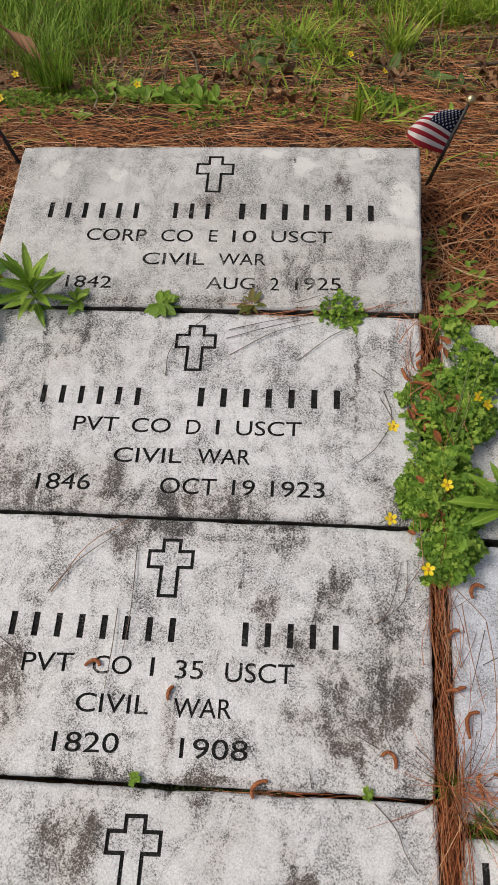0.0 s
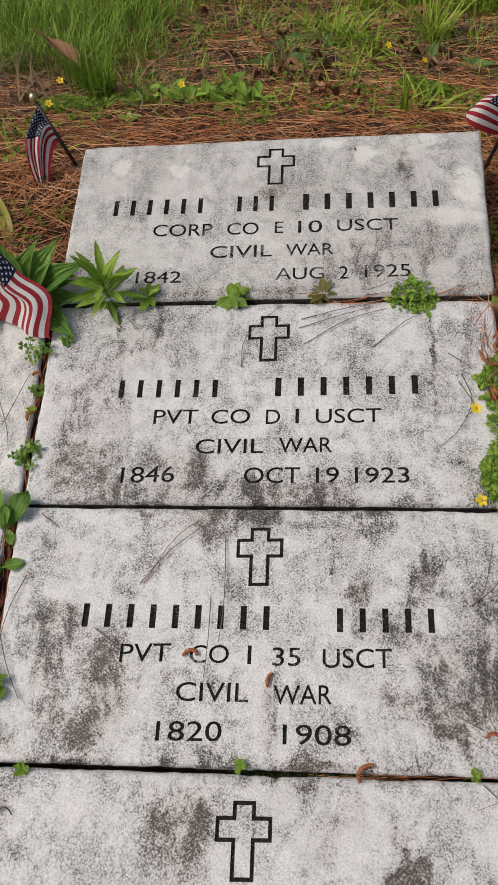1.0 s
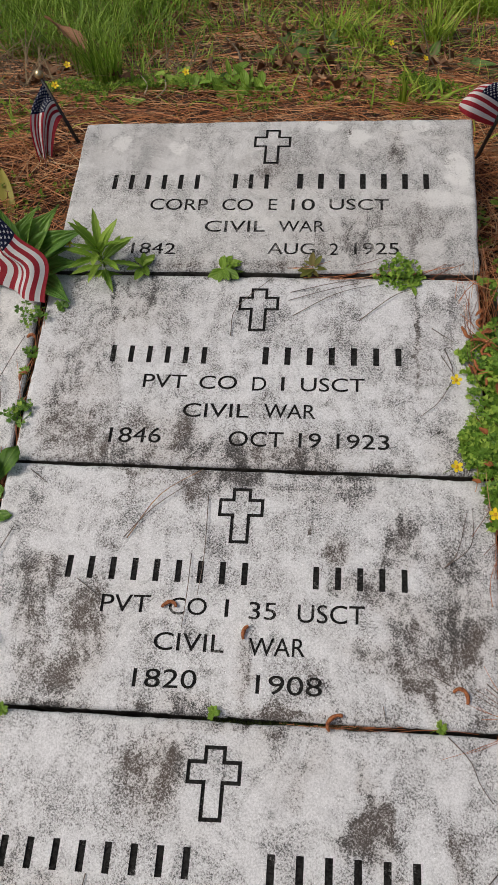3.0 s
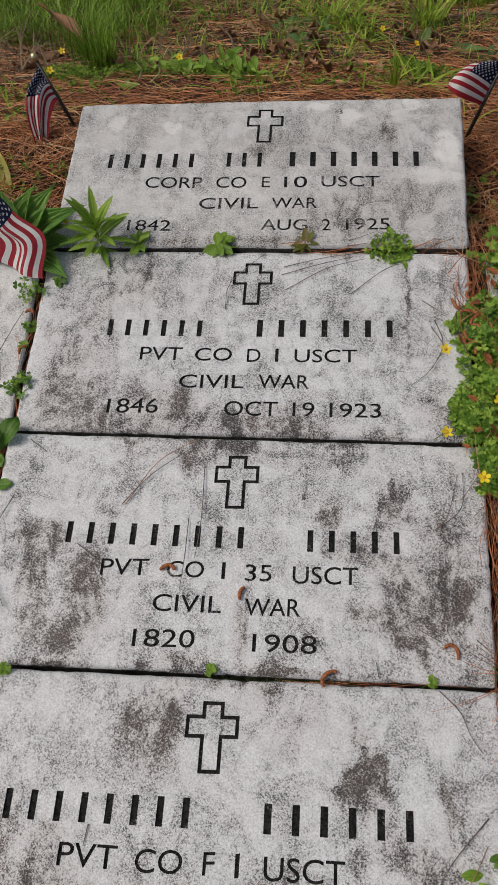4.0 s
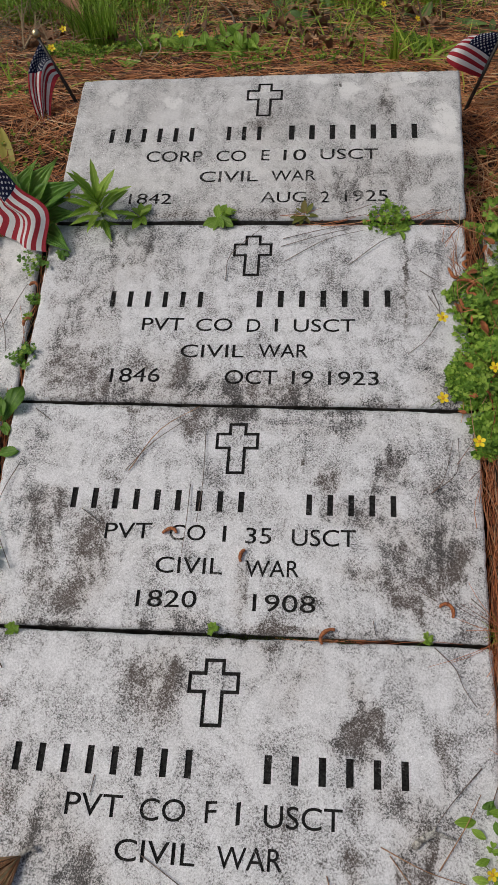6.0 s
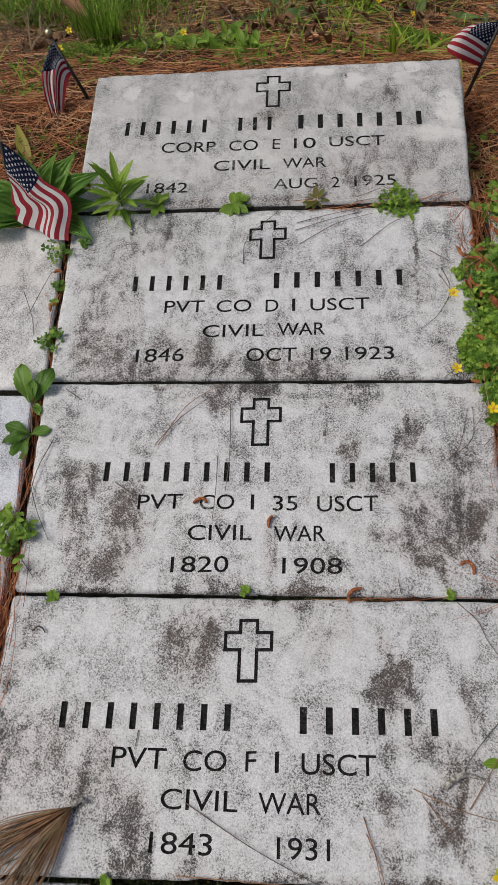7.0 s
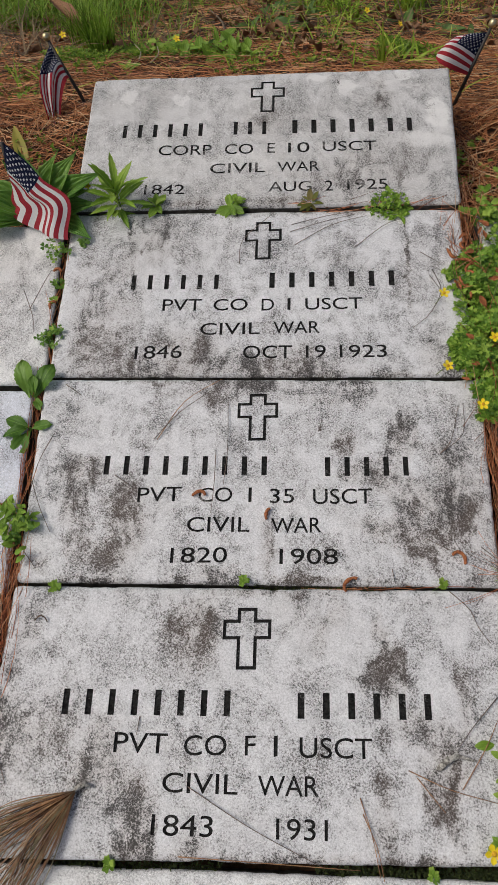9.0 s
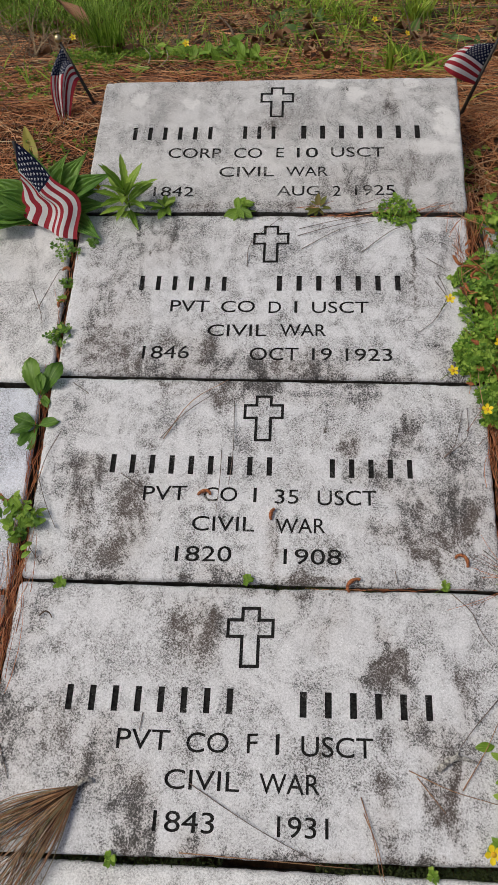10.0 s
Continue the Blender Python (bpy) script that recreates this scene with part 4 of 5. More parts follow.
RED_OVAL = [leaf_mesh("leaf", REDDISH, 9, 0.42, 0.15, 0.2, blunt=1.0, seed=k) for k in range(2)]
DULL_LEAF = [leaf_mesh("leaf", DULL, 10, 0.42, 0.15, 0.3, wave=0.12, blunt=0.95, seed=k) for k in range(3)]
PARSLEY = [leaf_mesh("leaf", CLOVER, 8, 0.75, 0.2, 0.3, teeth=0.45, wave=0.2, blunt=1.2, seed=k) for k in range(3)]
YELLOW_LEAF = leaf_mesh("leaf", YELLOWING, 10, 0.26, 0.18, 0.4, wave=0.05, blunt=0.8, seed=3)
CLOVERS = [clover_mesh(CLOVER, k) for k in range(5)]
CLOVERS_DEEP = [clover_mesh(SORREL_GREEN, k) for k in range(3)]
CLOVERS_FRESH = [clover_mesh(FRESH, k) for k in range(3)]
rnd = random.Random(21)


def rosette(name, at, n, meshes, length, pitch, label, category="weed", az0=0, spread_=360, group="", loose=0.002):
    w = thing(name, at, label, category, group)
    for k in range(n):
        leaf_at(w, meshes[k % len(meshes)], az0 + spread_ * k / n + rnd.uniform(-14, 14), rnd.uniform(*pitch), rnd.uniform(*length),
                (rnd.gauss(0, loose), rnd.gauss(0, loose), rnd.random() * loose), rnd.uniform(-20, 20))
    return w


# broad-leaved plant beside the middle flag: each leaf from its stalk to its tip
plantain = thing("broadleaf_plant", (-0.3463, 0.3582, -0.02), "broad-leaved green weed with long ribbed leaves, sheltering a small flag", "weed")
CROWN = Vector((-0.3463, 0.3582, -0.02))
for k, (x0, y0, z0, x1, y1, z1) in enumerate((
        (-0.350, 0.368, 0.0, -0.316, 0.432, 0.052), (-0.346, 0.366, 0.0, -0.296, 0.434, 0.050), (-0.342, 0.360, 0.0, -0.256, 0.408, 0.046),
        (-0.340, 0.356, 0.0, -0.250, 0.392, 0.040), (-0.338, 0.352, 0.0, -0.262, 0.376, 0.030), (-0.334, 0.346, 0.0, -0.256, 0.362, 0.016), (-0.326, 0.350, -0.004, -0.256, 0.306, 0.010),
        (-0.356, 0.370, 0.0, -0.372, 0.424, 0.066), (-0.360, 0.366, 0.0, -0.402, 0.398, 0.062),
        (-0.370, 0.350, 0.0, -0.446, 0.402, 0.034), (-0.374, 0.342, 0.002, -0.462, 0.352, 0.026), (-0.374, 0.338, 0.002, -0.455, 0.325, 0.020), (-0.372, 0.334, 0.002, -0.440, 0.296, 0.014),
        (-0.366, 0.352, 0.0, -0.432, 0.372, 0.046))):
    a, b = Vector((x0, y0, z0)), Vector((x1, y1, z1))
    run = b - a
    flat = math.hypot(run.x, run.y)
    leaf_at(plantain, PLANTAIN[k % 4], math.degrees(math.atan2(run.y, run.x)), math.degrees(math.atan2(run.z, flat)) + 14, run.length * 1.03, a - CROWN, rnd.uniform(-18, 18))
for az, pitch, L in ((112, 52, 0.085), (100, 40, 0.08)):
    leaf_at(plantain, YELLOW_LEAF, az, pitch, L, (-0.02, 0.01, 0), 10, label="yellowing leaf")

# upright weed in the joint below the first stone
weed = thing("upright_weed", (-0.2259, 0.3657, -0.02), "bright green upright weed with pointed leaves in a joint", "weed")
v, f = tube(glide([(0, 0, 0), (0.002, 0.002, 0.03), (-0.003, 0.004, 0.065)], 6), 0.0022, 6)
mesh_object("stem", v, f, STEM, weed, smooth=True)
for k in range(24):
    h = 0.018 + 0.042 * k / 24
    leaf_at(weed, LANCE[k % 3], k * 137.5 + 20, 10 + 66 * (k / 24) ** 0.85, rnd.uniform(0.052, 0.070) * (0.55 + 0.45 * smoothstep(0, 5, k)) * (1.0 - 0.16 * k / 24), (0, 0.003, h), rnd.uniform(-15, 15))
for az, L in ((-95, 0.036), (-60, 0.03), (-130, 0.03), (-20, 0.034), (200, 0.034)):
    leaf_at(weed, OVAL[0], az, -8, L, (0, 0, 0.022))
flower(weed, (-0.047, 0.02, 0.05), 0.0055, 30)

rosette("small_weed", (-0.1667, 0.3689, 0.004), 7, OVAL, (0.018, 0.026), (12, 45), "small pale green seedling in a stone joint")
rosette("small_weed", (-0.0494, 0.3707, 0.003), 12, OVAL, (0.022, 0.035), (-4, 22), "leafy green rosette growing in a stone joint")
rosette("small_weed", (-0.038, 0.3736, 0.012), 7, CLOVERS_FRESH, (0.012, 0.016), (0, 30), "tiny budding weed above a leafy rosette")
rosette("small_weed", (0.0766, 0.3746, 0.004), 8, RED_OVAL, (0.016, 0.026), (5, 40), "reddish-green seedling in a stone joint")
parsley = thing("crinkled_weed", (0.2006, 0.3775, -0.01), "dense crinkled bright green weed clump in a joint", "weed")
for k in range(290):
    a, r = rnd.uniform(0, 2 * math.pi), 0.036 * rnd.random() ** 0.55
    leaf_at(parsley, PARSLEY[k % 3], rnd.uniform(0, 360), rnd.uniform(-5, 50), rnd.uniform(0.006, 0.0105), (r * math.cos(a), 0.8 * r * math.sin(a), 0.006 + 0.032 * (1 - (r / 0.036) ** 2) * rnd.uniform(0.0, 0.9)), rnd.uniform(-40, 40))
rosette("small_weed", (0.2167, 0.3528, 0.002), 5, OVAL, (0.014, 0.018), (5, 30), "tiny round-leaved seedling on the marble")

# broad sorrel-like weeds in the joint of the neighbouring row
dock = thing("dock_weed", (-0.3138, 0.0232, -0.01), "fresh green weed with wavy upright leaves in the joint", "weed")
for az, pitch, L in ((104, 36, 0.054), (64, 42, 0.052), (80, 60, 0.032), (-60, 30, 0.025)):
    leaf_at(dock, SORREL[int(L * 1000) % 3], az, pitch, L, (0.004 * (1 if az < 90 else -1), 0, 0.004), rnd.uniform(-15, 15))
dock = thing("dock_weed", (-0.3071, -0.025, -0.01), "low green weed with broad wavy leaves in the joint", "weed")
for az, pitch, L in ((160, 18, 0.038), (246, 10, 0.046), (10, 34, 0.030), (205, 22, 0.038)):
    leaf_at(dock, SORREL[int(L * 1000) % 3], az, pitch, L, (0, 0, 0.004), rnd.uniform(-15, 15))
rosette("leafy_weed", (-0.3018, -0.1690, 0), 80, OVAL + SORREL[:1], (0.010, 0.018), (-5, 60), "clump of toothed green leaves in the joint", loose=0.015)
rosette("leafy_weed", (-0.2981, 0.1266, -0.004), 24, CLOVERS_DEEP + CLOVERS[:1], (0.010, 0.016), (-10, 40), "clover sprouting from the joint", "clover", loose=0.009)
rosette("leafy_weed", (-0.3019, 0.219, -0.004), 12, CLOVERS_DEEP + CLOVERS[:1], (0.009, 0.014), (-10, 40), "small clover sprouting from the joint", "clover", loose=0.005)
rosette("leafy_weed", (-0.3111, 0.2788, 0.002), 16, CLOVERS_DEEP + CLOVERS[:1], (0.009, 0.015), (-10, 40), "small clover beside the tip of a flag", "clover", loose=0.010)
rosette("leafy_weed", (-0.2744, 0.2951, 0.002), 4, CLOVERS_DEEP + CLOVERS[:1], (0.014, 0.018), (-10, 30), "stray clover leaves on the marble edge", "clover")
for x, y in ((-0.2414, -0.2467), (-0.0071, -0.237), (0.235, -0.2331), (-0.1408, -0.5451), (0.2028, -0.5432), (-0.3064, 0.1857)):
    rosette("clover_sprout", (x, y, 0.002), 3, CLOVERS_FRESH, (0.011, 0.016), (0, 25), "tiny clover sprouting between two stones", "clover", group="clover sprouts in the joints")

# clover mat over the joint of the second and third stones
patch = thing("clover_patch", (0.3364, 0.178, 0), "thick mat of green clover with yellow flowers between the stones", "clover")


def patch_left(y):
    return 0.287 + 0.009 * math.sin(y * 47) + 0.006 * math.sin(y * 19 + 2) + 0.035 * smoothstep(0.24, 0.33, y) + 0.012 * smoothstep(0.05, 0.0, y)


def patch_here(x, y):
    """How thickly clover grows at a place."""
    edge_l = patch_left(y)
    edge_r = 0.382 + 0.016 * math.sin(y * 23 + 1) + 0.012 * math.sin(y * 71) + 0.02 * smoothstep(0.15, 0.22, y) - 0.055 * smoothstep(0.09, 0.0, y) - 0.03 * smoothstep(0.28, 0.35, y)
    if not (edge_l < x < edge_r and -0.005 < y < 0.365):
        return 0
    return max((0.20 - 0.10 * smoothstep(0.17, 0.23, y)) + 0.80 * smoothstep(-0.22, 0.25, noise.noise((x * 22, y * 22, 3.0)) + 0.35 * noise.noise((x * 70, y * 70, 8.0))), 0.45 * smoothstep(0.015, 0.04, x - edge_l)) * (1 - 0.5 * smoothstep(0.26, 0.31, y))


n = 0
while n < 3200:
    x, y = rnd.uniform(0.25, 0.47), rnd.uniform(-0.01, 0.43)
    d = patch_here(x, y)
    if rnd.random() > d:
        continue
    n += 1
    h = 0.006 + (0.018 + 0.034 * smoothstep(-0.3, 0.3, noise.noise((x * 45, y * 45, 1.0)))) * d * rnd.random() ** 0.8 * smoothstep(-0.012, 0.035, x - patch_left(y))
    s = rnd.uniform(0.0070, 0.0150) * (1.25 if n <= 290 else 1.0)
    me = CLOVERS[n % 5] if rnd.random() < 0.65 else PARSLEY[n % 3]
    if n <= 290:
        leaf_at(patch, me, rnd.uniform(0, 360), rnd.uniform(-25, 25), s, (x - 0.336, y - 0.178, h), rnd.uniform(-20, 20), "clover_leaf")
    else:
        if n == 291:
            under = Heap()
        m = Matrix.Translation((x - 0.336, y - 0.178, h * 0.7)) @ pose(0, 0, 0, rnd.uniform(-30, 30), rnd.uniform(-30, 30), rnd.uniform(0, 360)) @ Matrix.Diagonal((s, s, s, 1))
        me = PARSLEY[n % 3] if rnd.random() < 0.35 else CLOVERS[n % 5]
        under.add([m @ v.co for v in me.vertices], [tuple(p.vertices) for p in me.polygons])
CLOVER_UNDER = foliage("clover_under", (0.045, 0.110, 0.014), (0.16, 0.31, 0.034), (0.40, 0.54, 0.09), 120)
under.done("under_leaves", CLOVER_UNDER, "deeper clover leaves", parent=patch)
for x, y, z, tip in ((0.264, 0.181, 0.034, 10), (0.3265, 0.1055, 0.036, 8), (0.259, 0.0585, 0.036, 14), (0.3006, 0.0009, 0.034, 12), (0.371, 0.2285, 0.036, 35), (0.381, 0.218, 0.036, 25)):
    flower(patch, (x - 0.336, y - 0.178, z), 0.0082, tip, rnd.uniform(0, 70))
for k, (x, y, dx, dy, h) in enumerate(((0.33, 0.16, 0.02, 0.09, 0.09), (0.335, 0.15, 0.028, 0.10, 0.10), (0.34, 0.18, 0.015, 0.08, 0.07), (0.325, 0.2, -0.01, 0.06, 0.05))):
    v, f = tube(glide([(x - 0.336, y - 0.178, 0), (x - 0.336 + dx * 0.4, y - 0.178 + dy * 0.4, h * 0.7), (x - 0.336 + dx, y - 0.178 + dy, h)], 7), 0.0011, 4)
    mesh_object("grass_stalk", v, f, STEM, patch, smooth=True)
# brown leaves caught in the mat
LITTER_LEAF = leaf_mesh("dead_leaf", CATKIN, 8, 0.45, 0.3, 0.3, 0.1, 0.2, 0.9, 4)
for _ in range(16):
    x, y = rnd.uniform(0.292, 0.345), rnd.uniform(0.03, 0.34)
    ob = new("dead_leaf", LITTER_LEAF)
    k = rnd.uniform(0.012, 0.020)
    ob.matrix_world = pose(x, y, rnd.uniform(0.012, 0.024), rnd.uniform(-25, 25), rnd.uniform(-25, 25), rnd.uniform(0, 360)) @ Matrix.Diagonal((k, k, k, 1))
    tagged(ob, "small rust-brown dead leaf caught in the clover", "dead leaf", "dead leaves in the clover")
# pointed weed on the far side of the mat
spear = thing("pointed_weed", (0.4045, 0.0858, 0), "green weed with long pointed leaves beside clover", "weed")
for az, pitch, L in ((178, 20, 0.075), (150, 35, 0.07), (205, 12, 0.065), (120, 40, 0.06), (40, 30, 0.06), (-60, 20, 0.06)):
    leaf_at(spear, LANCE[int(L * 1000) % 3], az, pitch, L, (0, 0, 0.022))
# round leaves at the corner of the first stone
corner = thing("round_leaved_weed", (0.3634, 0.4047, -0.03), "round-leaved pale green weed at the stone's corner", "weed")
for k in range(26):
    x, y = rnd.uniform(-0.055, 0.15), rnd.uniform(-0.03, 0.02)
    leaf_at(corner, OVAL[k % 3] if k % 3 else CLOVERS_FRESH[k % 3], rnd.uniform(0, 360), rnd.uniform(-12, 14), rnd.uniform(0.015, 0.021), (x, y, 0.02 + 0.02 * rnd.random()), rnd.uniform(-20, 20))
for x, y, n_ in ((0.350, 0.555, 6), (0.345, 0.500, 5), (0.374, 0.470, 7), (0.368, 0.600, 4), (0.405, 0.440, 8), (0.392, 0.530, 5), (0.420, 0.500, 7)):
    rosette("small_weed", (x, y, ground_z(x, y) + 0.018), n_, OVAL[:2] + CLOVERS_FRESH[:1], (0.013, 0.020), (-5, 30), "round-leaved seedling in the needles beside the marker", group="seedlings beside the top marker", loose=0.007)
# leaves and flower by the fourth stone
edge = thing("flowering_weed", (0.309, -0.4605, -0.01), "yellow-flowered weed leaning over the marble edge", "weed")
for k in range(60):
    me = (SORREL, OVAL, CLOVERS)[k % 3]
    y = rnd.uniform(-0.10, 0.07)
    leaf_at(edge, me[k % 3], rnd.uniform(100, 260), rnd.uniform(-5, 40), rnd.uniform(0.011, 0.019), (rnd.uniform(-0.022, 0.02), y, 0.010 + 0.018 * rnd.random()), rnd.uniform(-25, 25))
for az, L, at in ((150, 0.016, (-0.022, 0.030, 0.014)), (200, 0.015, (-0.020, 0.012, 0.016)), (170, 0.016, (-0.022, -0.008, 0.014)), (215, 0.018, (-0.034, -0.050, 0.012)), (140, 0.018, (-0.030, -0.058, 0.016)), (185, 0.022, (-0.030, 0.045, 0.010))):
    leaf_at(edge, OVAL[0], az, 14, L, at)
flower(edge, (-0.047, -0.062, 0.030), 0.0105, 10, 20)
flower(edge, (-0.022, 0.0, 0.03), 0.007, 25, 40)
# moss in the open joints
moss = Heap()
for x0, x1, ya, yb, n_ in ((-0.02, 0.16, -0.245, -0.241, 1500), (0.08, 0.30, -0.545, -0.543, 1700), (-0.02, 0.2, 0.371, 0.376, 400), (-0.2, -0.02, -0.547, -0.545, 500)):
    for _ in range(n_):
        u = rnd.random()
        p0 = Vector((x0 + (x1 - x0) * u, ya + (yb - ya) * u + rnd.gauss(0, 0.003), rnd.uniform(-0.026, -0.008)))
        d = Vector((rnd.gauss(0, 0.5), rnd.gauss(0, 0.5), 1)).normalized() * rnd.uniform(0.002, 0.005)
        moss.add(*tube([p0, p0 + d], 0.0011, 3, 0.6, False))
moss.done("joint_moss", MOSS, "dark green moss in the joints between the stones", "moss")
# small green tufts in the needle-filled joint
for x, y, h, lab in ((0.3206, -0.2207, 0.02, "small dull green moss tuft in the joint"), (0.354, -0.2551, 0.03, "grassy green tuft in the joint")):
    tuft = Heap()
    for k in range(60):
        a, e = rnd.uniform(0, 6.28), rnd.uniform(0.2, 1.3)
        L = h * rnd.uniform(0.6, 1.2)
        d = Vector((math.cos(a) * math.cos(e), math.sin(a) * math.cos(e), math.sin(e)))
        p0 = Vector((x + rnd.gauss(0, 0.004), y + rnd.gauss(0, 0.004), -0.003))
        tuft.add(*tube([p0, p0 + d * L * 0.6, p0 + d * L - Vector((0, 0, 0.003))], 0.0006, 3, 0.7, False))
    tagged(mesh_object("moss_tuft", tuft.v, tuft.f, GRASS), lab, "moss")


# ---- grass on the bank ----
def blade(heap, x, y, z, az, h, lean, w):
    d, s = Vector((math.cos(az), math.sin(az), 0)), Vector((-math.sin(az), math.cos(az), 0))
    verts, faces = [], []
    for i in range(5):
        t = i / 4
        c = Vector((x, y, z)) + d * (lean * h * t * t) + Vector((0, 0, h * (t - 0.35 * lean * t * t)))
        ww = w * (1 - t ** 2.2) * 0.5 + 0.0002
        verts += [c - s * ww, c + d * ww * 0.5 * (1 - t), c + s * ww]
    for i in range(4):
        a = i * 3
        faces += [(a, a + 1, a + 4, a + 3), (a + 1, a + 2, a + 5, a + 4)]
    heap.add(verts, faces)


def tufts(name, material, label, spots, seed, broad=1.0):
    """spots: x, y, radius, blades, height, lean."""
    q, heap = random.Random(seed), Heap()
    for x, y, r, count, h, lean in spots:
        for _ in range(count):
            a, k = q.uniform(0, 6.283), r * math.sqrt(q.random())
            px, py = x + k * math.cos(a), y + k * math.sin(a)
            blade(heap, px, py, ground_z(px, py) - 0.004, a + q.gauss(0, 0.7) if q.random() < 0.7 else q.uniform(0, 6.28), h * q.uniform(0.5, 1.15), lean * q.uniform(0.4, 1.5), q.uniform(0.0022, 0.0042) * broad)
    return heap.done(name, material, label, "grass")


tufts("grass", GRASS, "thick dark green grass on the bank", (
    (-0.405, 1.15, 0.035, 120, 0.135, 0.25), (-0.44, 1.21, 0.05, 100, 0.14, 0.3), (-0.62, 1.62, 0.16, 250, 0.12, 0.5), (-0.75, 1.85, 0.20, 300, 0.14, 0.5), (-0.95, 2.0, 0.22, 340, 0.15, 0.5), (-0.55, 1.95, 0.18, 250, 0.13, 0.5),
    (-0.98, 1.66, 0.13, 90, 0.11, 0.6), (-0.40, 2.15, 0.16, 210, 0.13, 0.5), (-0.50, 1.45, 0.07, 80, 0.10, 0.5), (-0.16, 2.2, 0.12, 120, 0.12, 0.6), (0.05, 2.25, 0.14, 100, 0.12, 0.6), (-0.75, 2.2, 0.30, 400, 0.16, 0.5),
    (-0.33, 1.17, 0.06, 90, 0.05, 0.9), (-0.27, 1.17, 0.07, 80, 0.045, 0.9), (-0.16, 1.20, 0.06, 55, 0.04, 0.9), (-0.25, 1.45, 0.05, 26, 0.07, 0.9), (-0.31, 1.60, 0.06, 30, 0.08, 0.9), (0.0, 1.5, 0.05, 18, 0.06, 1.0), (-0.36, 1.30, 0.06, 40, 0.08, 0.8), (-0.60, 1.45, 0.14, 260, 0.11, 0.6), (-0.80, 1.50, 0.16, 260, 0.11, 0.6), (-0.45, 1.58, 0.12, 200, 0.11, 0.6), (-0.88, 1.74, 0.16, 260, 0.13, 0.5), (-0.52, 1.78, 0.14, 240, 0.13, 0.5), (-0.42, 1.92, 0.12, 160, 0.12, 0.6), (-1.05, 2.2, 0.2, 300, 0.16, 0.5),
    (0.10, 1.30, 0.14, 60, 0.035, 1.3), (-0.05, 1.38, 0.12, 60, 0.045, 1.2), (0.30, 1.50, 0.15, 60, 0.05, 1.2), (0.02, 1.66, 0.14, 80, 0.07, 1.0), (0.22, 1.80, 0.16, 90, 0.08, 0.9), (-0.15, 1.78, 0.14, 100, 0.09, 0.9), (0.55, 1.55, 0.16, 60, 0.06, 1.1)), 3)
tufts("grass", GRASS_PALE, "bright yellow-green grass tufts on the bank", (
    (0.13, 1.62, 0.05, 60, 0.11, 0.9), (0.20, 1.55, 0.05, 50, 0.10, 0.9), (0.09, 1.72, 0.05, 40, 0.12, 0.8), (0.385, 1.63, 0.03, 44, 0.15, 0.6), (0.41, 1.67, 0.04, 26, 0.13, 0.8), (0.58, 2.0, 0.12, 320, 0.14, 0.6), (0.73, 2.0, 0.15, 380, 0.15, 0.6),
    (0.88, 1.86, 0.14, 220, 0.14, 0.7), (0.45, 2.15, 0.12, 140, 0.13, 0.6), (0.25, 2.1, 0.06, 50, 0.12, 0.6), (0.25, 1.02, 0.008, 14, 0.10, 0.25), (0.29, 1.05, 0.05, 40, 0.07, 1.3), (0.19, 1.42, 0.05, 34, 0.06, 1.0)), 4, 1.6)
thin = [(rnd.uniform(-0.85, 0.95), rnd.uniform(0.78, 2.05), 0.03, rnd.randint(2, 8), rnd.uniform(0.03, 0.08), 1.2) for _ in range(110)]
tufts("sparse_grass", GRASS_PALE, "thin pale grass blades scattered through the pine litter", thin, 5)

STRAW = Tree("straw", 0.7)
STRAW = STRAW.colour(STRAW.ramp(STRAW.random(), ((0.0, (0.07, 0.045, 0.025)), (0.5, (0.13, 0.085, 0.042)), (1.0, (0.24, 0.175, 0.09)))))
dry = [(rnd.uniform(-0.95, 1.05), rnd.uniform(1.08, 2.15), 0.05, rnd.randint(3, 10), rnd.uniform(0.04, 0.10), 2.0) for _ in range(75)] + [(rnd.uniform(-0.88, -0.5), rnd.uniform(1.04, 1.35), 0.05, 9, rnd.uniform(0.05, 0.11), 1.6) for _ in range(34)]
tufts("dry_grass", STRAW, "flattened straw-coloured dry grass on the bank", dry, 6)

# mossy green ground cover
cover = Heap()
